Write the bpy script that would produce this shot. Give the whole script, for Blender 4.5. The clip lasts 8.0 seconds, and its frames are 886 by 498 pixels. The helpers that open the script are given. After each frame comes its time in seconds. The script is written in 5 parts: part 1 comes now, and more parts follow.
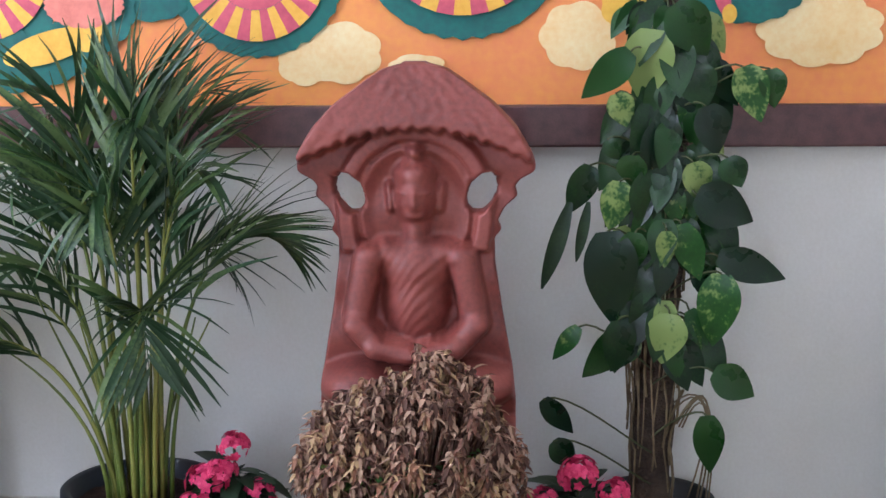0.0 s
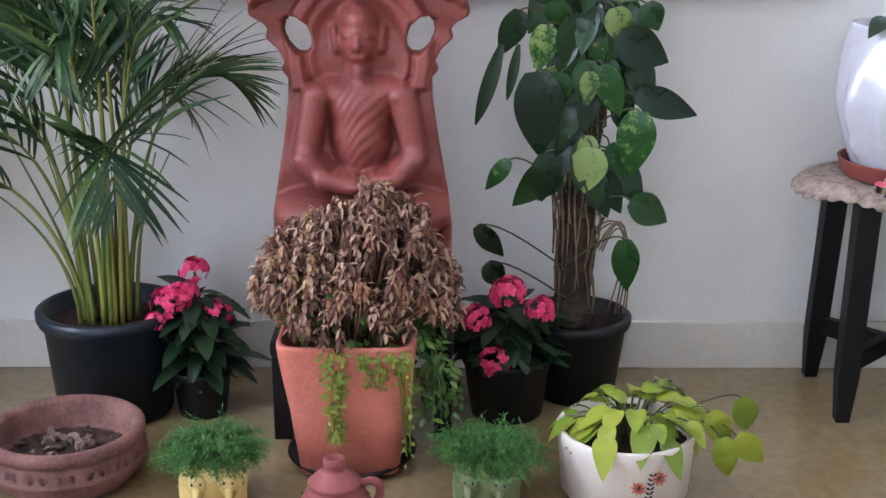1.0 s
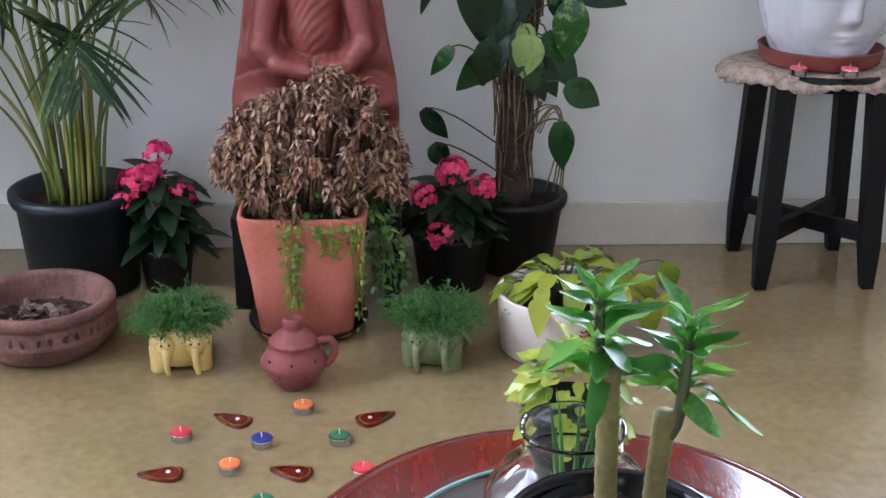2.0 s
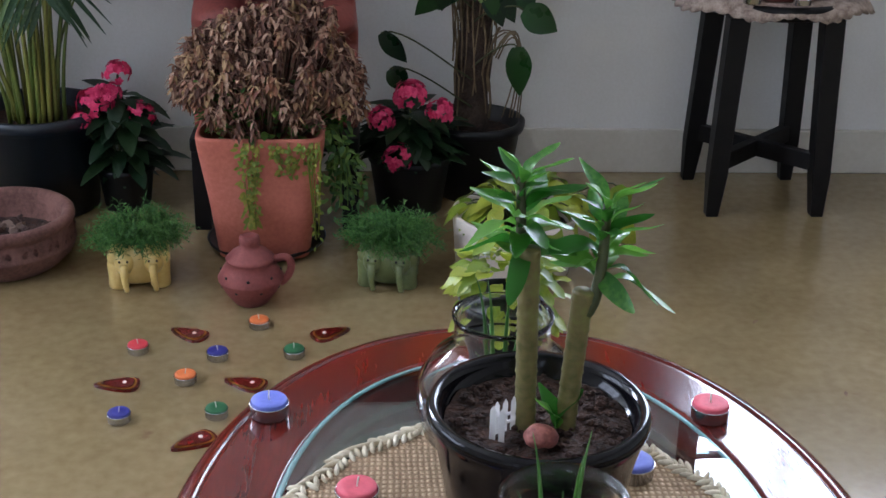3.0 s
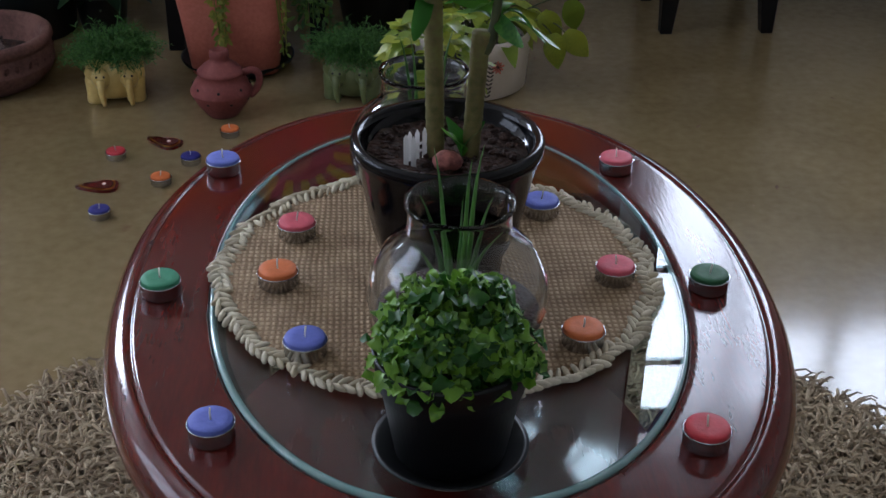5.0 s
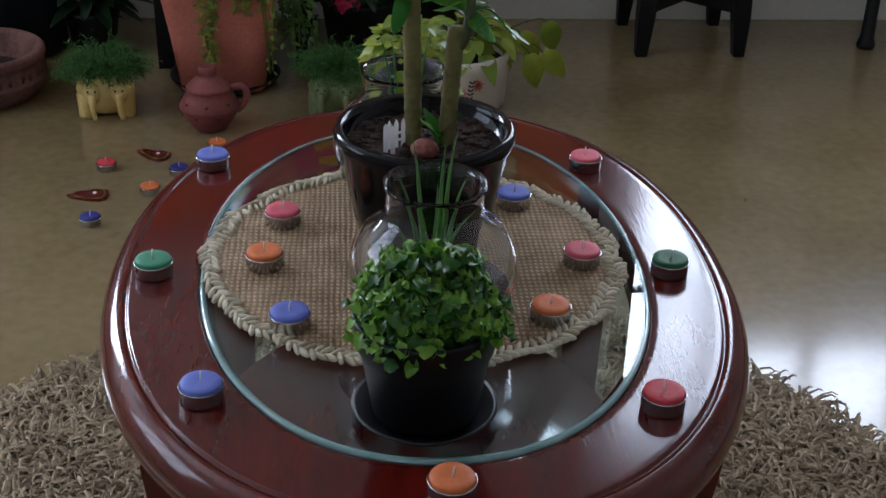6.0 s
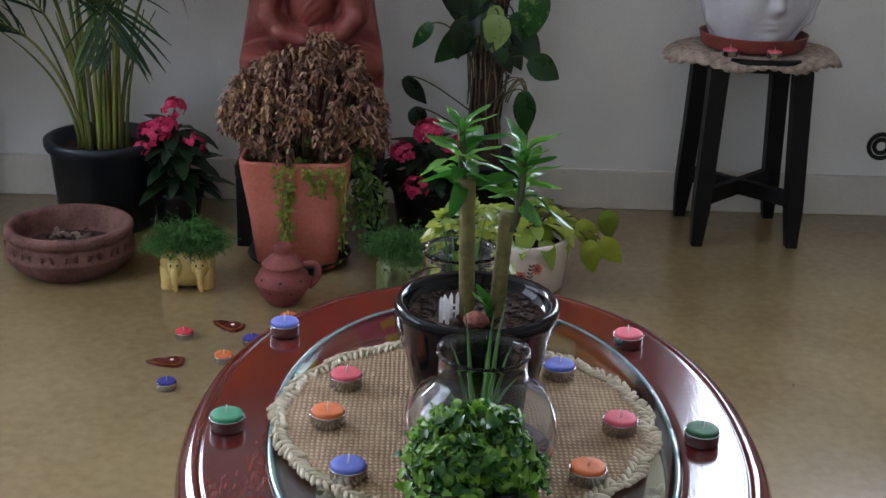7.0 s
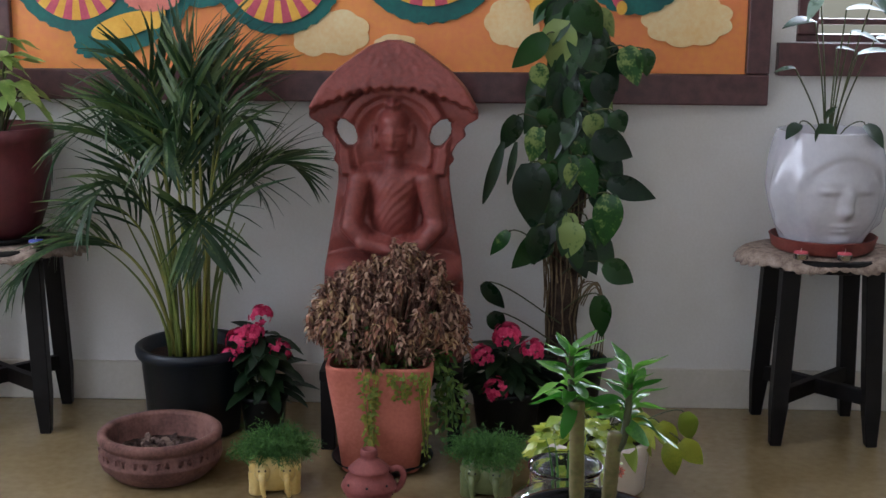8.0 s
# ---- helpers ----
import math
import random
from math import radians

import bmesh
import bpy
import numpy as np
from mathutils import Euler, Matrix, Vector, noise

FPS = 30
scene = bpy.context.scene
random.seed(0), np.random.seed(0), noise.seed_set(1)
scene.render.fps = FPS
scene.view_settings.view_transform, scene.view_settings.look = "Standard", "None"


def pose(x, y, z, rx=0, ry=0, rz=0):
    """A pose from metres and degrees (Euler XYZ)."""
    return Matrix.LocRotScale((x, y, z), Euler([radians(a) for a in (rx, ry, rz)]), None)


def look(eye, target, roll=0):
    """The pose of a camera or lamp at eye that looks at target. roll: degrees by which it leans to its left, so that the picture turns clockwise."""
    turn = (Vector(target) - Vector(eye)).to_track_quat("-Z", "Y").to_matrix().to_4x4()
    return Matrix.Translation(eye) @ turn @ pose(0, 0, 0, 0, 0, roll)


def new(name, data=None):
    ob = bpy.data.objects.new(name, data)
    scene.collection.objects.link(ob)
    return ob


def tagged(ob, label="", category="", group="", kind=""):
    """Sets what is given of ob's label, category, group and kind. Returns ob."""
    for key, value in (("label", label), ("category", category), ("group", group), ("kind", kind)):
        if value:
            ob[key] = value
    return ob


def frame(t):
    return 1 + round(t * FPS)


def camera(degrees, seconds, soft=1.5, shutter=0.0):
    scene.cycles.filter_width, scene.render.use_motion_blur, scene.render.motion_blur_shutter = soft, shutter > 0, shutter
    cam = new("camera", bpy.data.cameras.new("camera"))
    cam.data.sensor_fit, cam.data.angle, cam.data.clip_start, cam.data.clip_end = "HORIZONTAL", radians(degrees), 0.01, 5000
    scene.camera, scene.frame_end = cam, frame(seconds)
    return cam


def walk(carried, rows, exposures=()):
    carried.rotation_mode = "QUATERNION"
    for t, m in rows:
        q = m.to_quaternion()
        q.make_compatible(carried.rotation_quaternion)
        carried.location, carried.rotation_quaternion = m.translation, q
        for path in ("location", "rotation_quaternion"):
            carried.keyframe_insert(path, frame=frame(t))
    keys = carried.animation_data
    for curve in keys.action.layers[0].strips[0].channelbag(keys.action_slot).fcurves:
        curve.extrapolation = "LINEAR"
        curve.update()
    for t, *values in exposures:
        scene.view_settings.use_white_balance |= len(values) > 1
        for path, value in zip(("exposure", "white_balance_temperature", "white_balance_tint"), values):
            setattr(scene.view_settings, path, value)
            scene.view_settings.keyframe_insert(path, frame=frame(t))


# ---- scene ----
cam = camera(38.0, 8.0)
PATH = [
    (0, (-0.174, -0.346, 1.094), (-0.267, 1.62, 0.742), -0.4),
    (0.5, (-0.214, -0.457, 1.105), (-0.184, 1.487, 0.636), -0.8),
    (1, (-0.16, -0.561, 1.123), (-0.166, 1.351, 0.536), -0.0),
    (1.5, (-0.143, -0.648, 1.112), (-0.161, 1.24, 0.453), -0.0),
    (1.7, (-0.15, -0.703, 1.115), (-0.128, 1.175, 0.429), -0.2),
    (2.8, (-0.137, -0.827, 1.092), (-0.026, 1.017, 0.326), 1.2),
    (3, (-0.12, -0.823, 1.087), (-0.01, 1.01, 0.294), 1.4),
    (3.5, (-0.084, -0.853, 1.088), (0.002, 0.969, 0.268), 1.7),
    (4, (-0.043, -0.899, 1.072), (0.013, 0.89, 0.179), 1.4),
    (4.5, (-0.042, -0.944, 1.065), (0.028, 0.804, 0.097), 0.9),
    (4.7, (-0.057, -0.973, 1.065), (0.036, 0.763, 0.077), 0.8),
    (5.8, (-0.069, -1.08, 1.056), (0.075, 0.662, 0.084), 1.3),
    (6, (-0.063, -1.101, 1.057), (0.081, 0.659, 0.119), 1.6),
    (6.5, (-0.02, -1.168, 1.075), (0.045, 0.653, 0.251), 2.7),
    (7, (-0.053, -1.221, 1.094), (-0.016, 0.66, 0.415), 1.8),
    (7.5, (-0.084, -1.263, 1.127), (-0.119, 0.672, 0.623), 0.6),
    (7.6, (-0.085, -1.269, 1.132), (-0.135, 0.676, 0.667), 0.2),
    (8, (-0.113, -1.288, 1.152), (-0.168, 0.671, 0.752), 0.4),
]
walk(cam, [(t, look(eye, target, roll)) for t, eye, target, roll in PATH],
     [(0.0, 0.46, 5980, 14), (0.5, 0.26, 5980, 14), (1.0, 0.62, 5980, 15), (1.5, 0.58, 5980, 15), (2.8, -0.18, 6050, 13), (3.5, -0.72, 6080, 12), (4.5, -1.40, 6120, 12), (6.0, -1.34, 6150, 11), (7.0, -0.70, 6250, 12), (7.5, -0.48, 6300, 13), (8.0, -0.54, 6350, 14)])

# ---- world and light ----
WALL_Y, EAST, WEST, SOUTH, TOP = 2.185, 3.4, -2.5, -4.6, 2.8
world = bpy.data.worlds.new("world")
scene.world = world
world.use_nodes = True
wn = world.node_tree.nodes
sky = wn.new("ShaderNodeTexSky")
sky.sky_type, sky.sun_disc = "NISHITA", False
sky.sun_elevation, sky.sun_rotation = radians(48), radians(200)
wn["Background"].inputs["Strength"].default_value = 0.14
world.node_tree.links.new(sky.outputs["Color"], wn["Background"].inputs["Color"])


def window_light(name, place, target, width, height, power, color):
    data = bpy.data.lights.new(name, "AREA")
    data.shape, data.size, data.size_y, data.energy, data.color = "RECTANGLE", width, height, power, color
    lamp = new(name, data)
    lamp.matrix_world = look(place, target)
    return lamp


DAY = (0.77, 0.85, 1.0)
window_light("daylight_north", (1.45, WALL_Y + 0.6, 1.92), (1.3, 0, 2.3), 1.7, 1.7, 285, DAY)
window_light("daylight_north_west", (-2.05, WALL_Y + 0.6, 1.75), (-1.75, 0, 2.2), 1.3, 1.3, 540, DAY)
window_light("daylight_west", (WEST - 0.2, 0.5, 1.55), (0, 0.5, 1.4), 1.4, 1.3, 68, DAY)
window_light("daylight_south", (-1.4, SOUTH - 0.2, 1.5), (-1.2, 0, 1.2), 1.8, 1.5, 36, DAY)


# ---- materials ----
def lin(c):
    return tuple(v / 12.92 if v <= 0.04045 else ((v + 0.055) / 1.055) ** 2.4 for v in c)


def mat(name, a, b=None, rough=0.6, scale=12.0, fine=90.0, bump=0.15, metal=0.0, spread=0.0, spec=0.5, detail=4.0,
        trans=0.0, coat=0.0, dist=0.002, third=None, island=False):
    """Two base colours mixed by coarse and fine noise, relief from the fine noise; spread varies it from piece to piece."""
    m = bpy.data.materials.new(name)
    m.use_nodes = True
    nt = m.node_tree
    N, K = nt.nodes, nt.links
    p = N["Principled BSDF"]
    b = b or tuple(v * 0.75 for v in a)
    co = N.new("ShaderNodeTexCoord")
    n1 = N.new("ShaderNodeTexNoise")
    n1.inputs["Scale"].default_value, n1.inputs["Detail"].default_value = scale, detail
    n2 = N.new("ShaderNodeTexNoise")
    n2.inputs["Scale"].default_value, n2.inputs["Detail"].default_value = fine, 3.0
    K.new(co.outputs["Object"], n1.inputs["Vector"])
    K.new(co.outputs["Object"], n2.inputs["Vector"])
    mx = N.new("ShaderNodeMath")
    mx.operation = "MULTIPLY_ADD"
    mx.inputs[1].default_value = 0.35
    K.new(n2.outputs["Fac"], mx.inputs[0])
    sc = N.new("ShaderNodeMath")
    sc.operation = "MULTIPLY"
    sc.inputs[1].default_value = 0.65
    K.new(n1.outputs["Fac"], sc.inputs[0])
    K.new(sc.outputs[0], mx.inputs[2])
    ramp = N.new("ShaderNodeValToRGB")
    e = ramp.color_ramp.elements
    e[0].position, e[1].position = 0.36, 0.64
    e[0].color, e[1].color = (*lin(a), 1), (*lin(b), 1)
    if third:
        x = e.new(0.5)
        x.color = (*lin(third), 1)
    fac = mx.outputs[0]
    if spread:
        rnd = N.new("ShaderNodeNewGeometry").outputs["Random Per Island"] if island else N.new("ShaderNodeObjectInfo").outputs["Random"]
        ad = N.new("ShaderNodeMath")
        ad.operation = "MULTIPLY_ADD"
        ad.inputs[1].default_value = spread
        K.new(rnd, ad.inputs[0])
        off = N.new("ShaderNodeMath")
        off.operation = "SUBTRACT"
        off.inputs[1].default_value = spread * 0.5
        K.new(fac, off.inputs[0])
        K.new(off.outputs[0], ad.inputs[2])
        fac = ad.outputs[0]
    K.new(fac, ramp.inputs["Fac"])
    K.new(ramp.outputs["Color"], p.inputs["Base Color"])
    rr = N.new("ShaderNodeMapRange")
    rr.inputs["To Min"].default_value, rr.inputs["To Max"].default_value = max(rough - 0.08, 0.02), min(rough + 0.1, 1)
    K.new(n1.outputs["Fac"], rr.inputs["Value"])
    K.new(rr.outputs[0], p.inputs["Roughness"])
    p.inputs["Metallic"].default_value = metal
    p.inputs["Specular IOR Level"].default_value = spec
    p.inputs["Coat Weight"].default_value = coat
    p.inputs["Coat Roughness"].default_value = 0.08
    p.inputs["Transmission Weight"].default_value = trans
    if bump:
        bp = N.new("ShaderNodeBump")
        bp.inputs["Strength"].default_value, bp.inputs["Distance"].default_value = bump, dist
        K.new(n2.outputs["Fac"], bp.inputs["Height"])
        K.new(bp.outputs["Normal"], p.inputs["Normal"])
    return m


def leaf_mat(name, a, b, rough=0.4, scale=25.0, spread=0.5, island=False, third=None, thin=0.25):
    m = mat(name, a, b, rough=rough, scale=scale, fine=160, bump=0.12, spread=spread, island=island, third=third)
    nt = m.node_tree
    p = nt.nodes["Principled BSDF"]
    tr = nt.nodes.new("ShaderNodeBsdfTranslucent")
    mixs = nt.nodes.new("ShaderNodeMixShader")
    mixs.inputs[0].default_value = thin
    nt.links.new(p.inputs["Base Color"].links[0].from_socket, tr.inputs["Color"])
    nt.links.new(p.outputs[0], mixs.inputs[1])
    nt.links.new(tr.outputs[0], mixs.inputs[2])
    nt.links.new(mixs.outputs[0], nt.nodes["Material Output"].inputs["Surface"])
    return m


def glass_mat(name, color=(1, 1, 1), rough=0.0, ior=1.45):
    m = bpy.data.materials.new(name)
    m.use_nodes = True
    p = m.node_tree.nodes["Principled BSDF"]
    p.inputs["Base Color"].default_value = (*color, 1)
    p.inputs["Transmission Weight"].default_value, p.inputs["Roughness"].default_value, p.inputs["IOR"].default_value = 1.0, rough, ior
    return m


def weave_mat():
    """Jute cloth: two crossed sets of yarns, the shade in their gaps painted into the colour."""
    m = mat("jute", (0.74, 0.64, 0.51), (0.59, 0.49, 0.38), rough=0.9, scale=30, fine=400, bump=0)
    nt = m.node_tree
    N, K = nt.nodes, nt.links
    p = N["Principled BSDF"]
    co = N.new("ShaderNodeTexCoord")
    wv = []
    for axis in ("X", "Y"):
        w = N.new("ShaderNodeTexWave")
        w.wave_type, w.bands_direction = "BANDS", axis
        w.inputs["Scale"].default_value, w.inputs["Distortion"].default_value = (56.0 if axis == "X" else 44.0), 2.6
        w.inputs["Detail"].default_value, w.inputs["Detail Scale"].default_value = 2.0, 0.35
        K.new(co.outputs["Object"], w.inputs["Vector"])
        wv.append(w)
    mul = N.new("ShaderNodeMath")
    mul.operation = "MULTIPLY"
    K.new(wv[0].outputs["Fac"], mul.inputs[0])
    K.new(wv[1].outputs["Fac"], mul.inputs[1])
    slub = N.new("ShaderNodeTexNoise")
    slub.inputs["Scale"].default_value = 130
    K.new(co.outputs["Object"], slub.inputs["Vector"])
    mix = N.new("ShaderNodeMix")
    mix.data_type, mix.blend_type = "RGBA", "MULTIPLY"
    mix.inputs["Factor"].default_value = 1.0
    shade = N.new("ShaderNodeValToRGB")
    shade.color_ramp.elements[0].color = (0.55, 0.50, 0.44, 1)
    shade.color_ramp.elements[1].position = 0.45
    K.new(mul.outputs[0], shade.inputs["Fac"])
    K.new(p.inputs["Base Color"].links[0].from_socket, mix.inputs["A"])
    K.new(shade.outputs["Color"], mix.inputs["B"])
    K.new(mix.outputs["Result"], p.inputs["Base Color"])
    bp = N.new("ShaderNodeBump")
    bp.inputs["Strength"].default_value, bp.inputs["Distance"].default_value = 0.8, 0.0015
    K.new(mul.outputs[0], bp.inputs["Height"])
    K.new(bp.outputs["Normal"], p.inputs["Normal"])
    return m


def wood_mat(name, a, b, rough=0.3, coat=0.5, scale=6.0):
    m = mat(name, a, b, rough=rough, scale=scale, fine=60, bump=0.04, coat=coat)
    mp = m.node_tree.nodes.new("ShaderNodeMapping")
    mp.inputs["Scale"].default_value = (6, 0.8, 6)
    co = [n for n in m.node_tree.nodes if n.type == "TEX_COORD"][0]
    m.node_tree.links.new(co.outputs["Object"], mp.inputs["Vector"])
    for n in [n for n in m.node_tree.nodes if n.type == "TEX_NOISE"]:
        m.node_tree.links.new(mp.outputs[0], n.inputs["Vector"])
    return m


def marked(m, dark):
    """Adds sparse small brown marks to a floor material."""
    nt = m.node_tree
    N, K = nt.nodes, nt.links
    p = N["Principled BSDF"]
    co = N.new("ShaderNodeTexCoord")
    n = N.new("ShaderNodeTexNoise")
    n.inputs["Scale"].default_value, n.inputs["Detail"].default_value = 9.0, 6.0
    K.new(co.outputs["Object"], n.inputs["Vector"])
    r = N.new("ShaderNodeValToRGB")
    r.color_ramp.elements[0].position, r.color_ramp.elements[1].position = 0.69, 0.75
    K.new(n.outputs["Fac"], r.inputs["Fac"])
    mix = N.new("ShaderNodeMix")
    mix.data_type = "RGBA"
    K.new(r.outputs["Color"], mix.inputs["Factor"])
    K.new(p.inputs["Base Color"].links[0].from_socket, mix.inputs["A"])
    mix.inputs["B"].default_value = (*lin(dark), 1)
    K.new(mix.outputs["Result"], p.inputs["Base Color"])
    return m


M = dict(
    wall=mat("wall_paint", (0.89, 0.885, 0.87), (0.85, 0.84, 0.815), rough=0.75, scale=3.5, fine=140, bump=0.08),
    ceiling=mat("ceiling_paint", (0.92, 0.91, 0.89), (0.89, 0.88, 0.86), rough=0.9, scale=2, bump=0.05),
    floor=marked(mat("polished_stone", (0.57, 0.50, 0.37), (0.48, 0.41, 0.28), rough=0.17, scale=2.2, fine=45, bump=0.02, third=(0.53, 0.46, 0.33), coat=0.35), (0.47, 0.38, 0.27)),
    skirting=mat("skirting_stone", (0.84, 0.82, 0.78), (0.79, 0.77, 0.72), rough=0.4, scale=5, bump=0.04),
    frame=wood_mat("dark_frame_wood", (0.36, 0.22, 0.22), (0.27, 0.16, 0.16), rough=0.4, coat=0.2),
    orange=mat("orange_paint", (0.93, 0.62, 0.30), (0.90, 0.52, 0.33), rough=0.6, scale=2.2, fine=60, bump=0.05),
    teal=mat("teal_paint", (0.05, 0.42, 0.38), (0.09, 0.33, 0.32), rough=0.6, scale=12, bump=0.05),
    yellow=mat("yellow_paint", (0.93, 0.74, 0.30), (0.87, 0.64, 0.22), rough=0.6, scale=10, bump=0.05),
    pink=mat("pink_paint", (0.82, 0.36, 0.42), (0.72, 0.28, 0.36), rough=0.6, scale=10, bump=0.05),
    salmon=mat("salmon_paint", (0.88, 0.52, 0.45), (0.80, 0.44, 0.38), rough=0.6, scale=30, bump=0.05),
    cream=mat("cream_paint", (0.95, 0.86, 0.66), (0.93, 0.77, 0.52), rough=0.6, scale=9, bump=0.05),
    clay=mat("terracotta_glazed", (0.55, 0.28, 0.25), (0.43, 0.21, 0.19), rough=0.5, scale=7, fine=110, bump=0.15, third=(0.51, 0.25, 0.22)),
    planter=mat("terracotta_plain", (0.80, 0.48, 0.41), (0.69, 0.38, 0.31), rough=0.75, scale=7, fine=120, bump=0.15, third=(0.75, 0.43, 0.355)),
    bowl=mat("terracotta_dusty", (0.50, 0.35, 0.31), (0.34, 0.22, 0.20), rough=0.85, scale=18, fine=140, bump=0.35),
    jug=mat("terracotta_red", (0.54, 0.28, 0.26), (0.43, 0.20, 0.19), rough=0.7, scale=14, fine=150, bump=0.2),
    black=mat("black_plastic", (0.06, 0.065, 0.075), (0.042, 0.046, 0.055), rough=0.42, scale=8, fine=90, bump=0.05),
    navy=mat("black_blue_plastic", (0.06, 0.105, 0.15), (0.04, 0.075, 0.11), rough=0.38, scale=6, fine=70, bump=0.05),
    glaze=mat("black_ceramic", (0.05, 0.045, 0.06), (0.03, 0.025, 0.04), rough=0.12, scale=10, bump=0.0, coat=0.0, spec=0.25),
    soil=mat("dark_soil", (0.27, 0.165, 0.115), (0.12, 0.075, 0.055), rough=0.95, scale=60, fine=250, bump=0.9, dist=0.006),
    whitepot=mat("white_pot_glaze", (0.87, 0.83, 0.79), (0.83, 0.79, 0.74), rough=0.35, scale=7, bump=0.05),
    ivory=mat("white_ceramic", (0.77, 0.77, 0.79), (0.72, 0.72, 0.75), rough=0.2, scale=5, bump=0.0, coat=0.4),
    butter=mat("yellow_ceramic", (0.88, 0.78, 0.50), (0.80, 0.67, 0.38), rough=0.3, scale=16, bump=0.08, coat=0.3),
    sage=mat("green_ceramic", (0.46, 0.50, 0.32), (0.36, 0.41, 0.25), rough=0.35, scale=16, bump=0.08, coat=0.3),
    ink=mat("dark_ink", (0.13, 0.09, 0.09), (0.10, 0.07, 0.07), rough=0.6),
    darkwood=wood_mat("dark_stained_wood", (0.045, 0.030, 0.030), (0.022, 0.016, 0.018), rough=0.5, coat=0.0),
    mahogany=wood_mat("lacquered_mahogany", (0.37, 0.085, 0.055), (0.28, 0.06, 0.042), rough=0.13, coat=0.08, scale=5),
    lace=mat("lace_cloth", (0.70, 0.63, 0.57), (0.47, 0.40, 0.36), rough=0.9, scale=55, fine=260, bump=0.8, dist=0.004),
    rope=mat("cotton_rope", (0.84, 0.80, 0.71), (0.72, 0.67, 0.57), rough=0.9, scale=40, fine=400, bump=0.5, spread=0.4, island=True),
    jute=weave_mat(),
    shag=mat("shag_yarn", (0.76, 0.69, 0.58), (0.58, 0.51, 0.42), rough=0.95, scale=14, fine=300, bump=0.2, spread=0.6, island=True),
    glass=glass_mat("clear_glass", (0.97, 0.985, 0.98)),
    tableglass=glass_mat("table_glass", (0.76, 0.92, 0.91), ior=1.55),
    groundglass=mat("ground_glass_edge", (0.72, 0.86, 0.85), (0.62, 0.79, 0.78), rough=0.14, scale=30, bump=0.0, trans=0.55, coat=0.5),
    tin=mat("aluminium", (0.80, 0.80, 0.81), (0.72, 0.72, 0.74), rough=0.22, metal=1.0, scale=60, bump=0.05),
    wick=mat("cotton_wick", (0.92, 0.90, 0.86), (0.85, 0.83, 0.78), rough=0.9),
    gold=mat("gilt_edge", (0.72, 0.55, 0.25), (0.52, 0.37, 0.14), rough=0.35, metal=0.8, scale=60),
    redlac=mat("dark_red_lacquer", (0.42, 0.07, 0.06), (0.28, 0.04, 0.04), rough=0.25, scale=40, coat=0.5),
    iron=mat("black_iron", (0.07, 0.065, 0.065), (0.04, 0.04, 0.04), rough=0.45, scale=30, bump=0.1),
    pole=mat("coir_pole", (0.33, 0.26, 0.21), (0.19, 0.145, 0.12), rough=0.95, scale=20, fine=200, bump=1.0, dist=0.008),
    root=mat("aerial_root", (0.50, 0.43, 0.32), (0.36, 0.30, 0.22), rough=0.8, scale=30),
    cane=mat("cane_bark", (0.44, 0.45, 0.23), (0.30, 0.32, 0.14), rough=0.6, scale=30, fine=160, bump=0.3, third=(0.42, 0.38, 0.22)),
    stonepink=mat("pink_pebble", (0.66, 0.40, 0.36), (0.42, 0.22, 0.20), rough=0.7, scale=120, fine=300, bump=0.5),
    fence=mat("white_paint", (0.92, 0.91, 0.90), (0.86, 0.85, 0.84), rough=0.6),
    maroon=mat("maroon_pot", (0.40, 0.17, 0.19), (0.30, 0.12, 0.14), rough=0.45, scale=8, fine=60, bump=0.1),
    palmstem=leaf_mat("palm_stem", (0.52, 0.53, 0.25), (0.33, 0.40, 0.16), scale=14, thin=0.05),
    palmleaf=leaf_mat("palm_leaf", (0.13, 0.25, 0.13), (0.34, 0.43, 0.24), scale=9, island=True, third=(0.15, 0.27, 0.14)),
    vineleaf=leaf_mat("vine_leaf", (0.05, 0.155, 0.09), (0.13, 0.28, 0.12), rough=0.28, scale=14, spread=0.5),
    varieg=leaf_mat("variegated_leaf", (0.11, 0.29, 0.12), (0.52, 0.60, 0.34), rough=0.32, scale=38, third=(0.14, 0.33, 0.13)),
    lime=leaf_mat("lime_leaf", (0.62, 0.66, 0.22), (0.47, 0.56, 0.18), rough=0.4, scale=12),
    dark=leaf_mat("dark_leaf", (0.10, 0.19, 0.11), (0.16, 0.25, 0.14), rough=0.4, scale=20),
    magenta=leaf_mat("pink_petal", (0.83, 0.16, 0.38), (0.93, 0.32, 0.50), rough=0.6, scale=40, island=True),
    dry=leaf_mat("drying_leaf", (0.67, 0.54, 0.45), (0.34, 0.22, 0.17), rough=0.75, scale=60, island=True, third=(0.54, 0.36, 0.29), spread=0.8, thin=0.12),
    drylight=leaf_mat("drying_leaf_light", (0.68, 0.56, 0.41), (0.50, 0.33, 0.24), rough=0.75, scale=40, island=True, spread=0.8, thin=0.12),
    herb=leaf_mat("small_green_leaf", (0.20, 0.34, 0.13), (0.38, 0.50, 0.20), rough=0.5, scale=30, island=True, spread=0.7),
    creeper=leaf_mat("yellow_green_leaf", (0.58, 0.58, 0.22), (0.42, 0.50, 0.17), rough=0.6, scale=30, island=True, spread=0.7),
    fern=leaf_mat("fern_green", (0.18, 0.36, 0.14), (0.34, 0.52, 0.24), rough=0.6, scale=20, island=True, spread=0.7),
    bright=leaf_mat("bright_leaf", (0.19, 0.42, 0.13), (0.40, 0.62, 0.24), rough=0.32, scale=16, spread=0.6, thin=0.45),
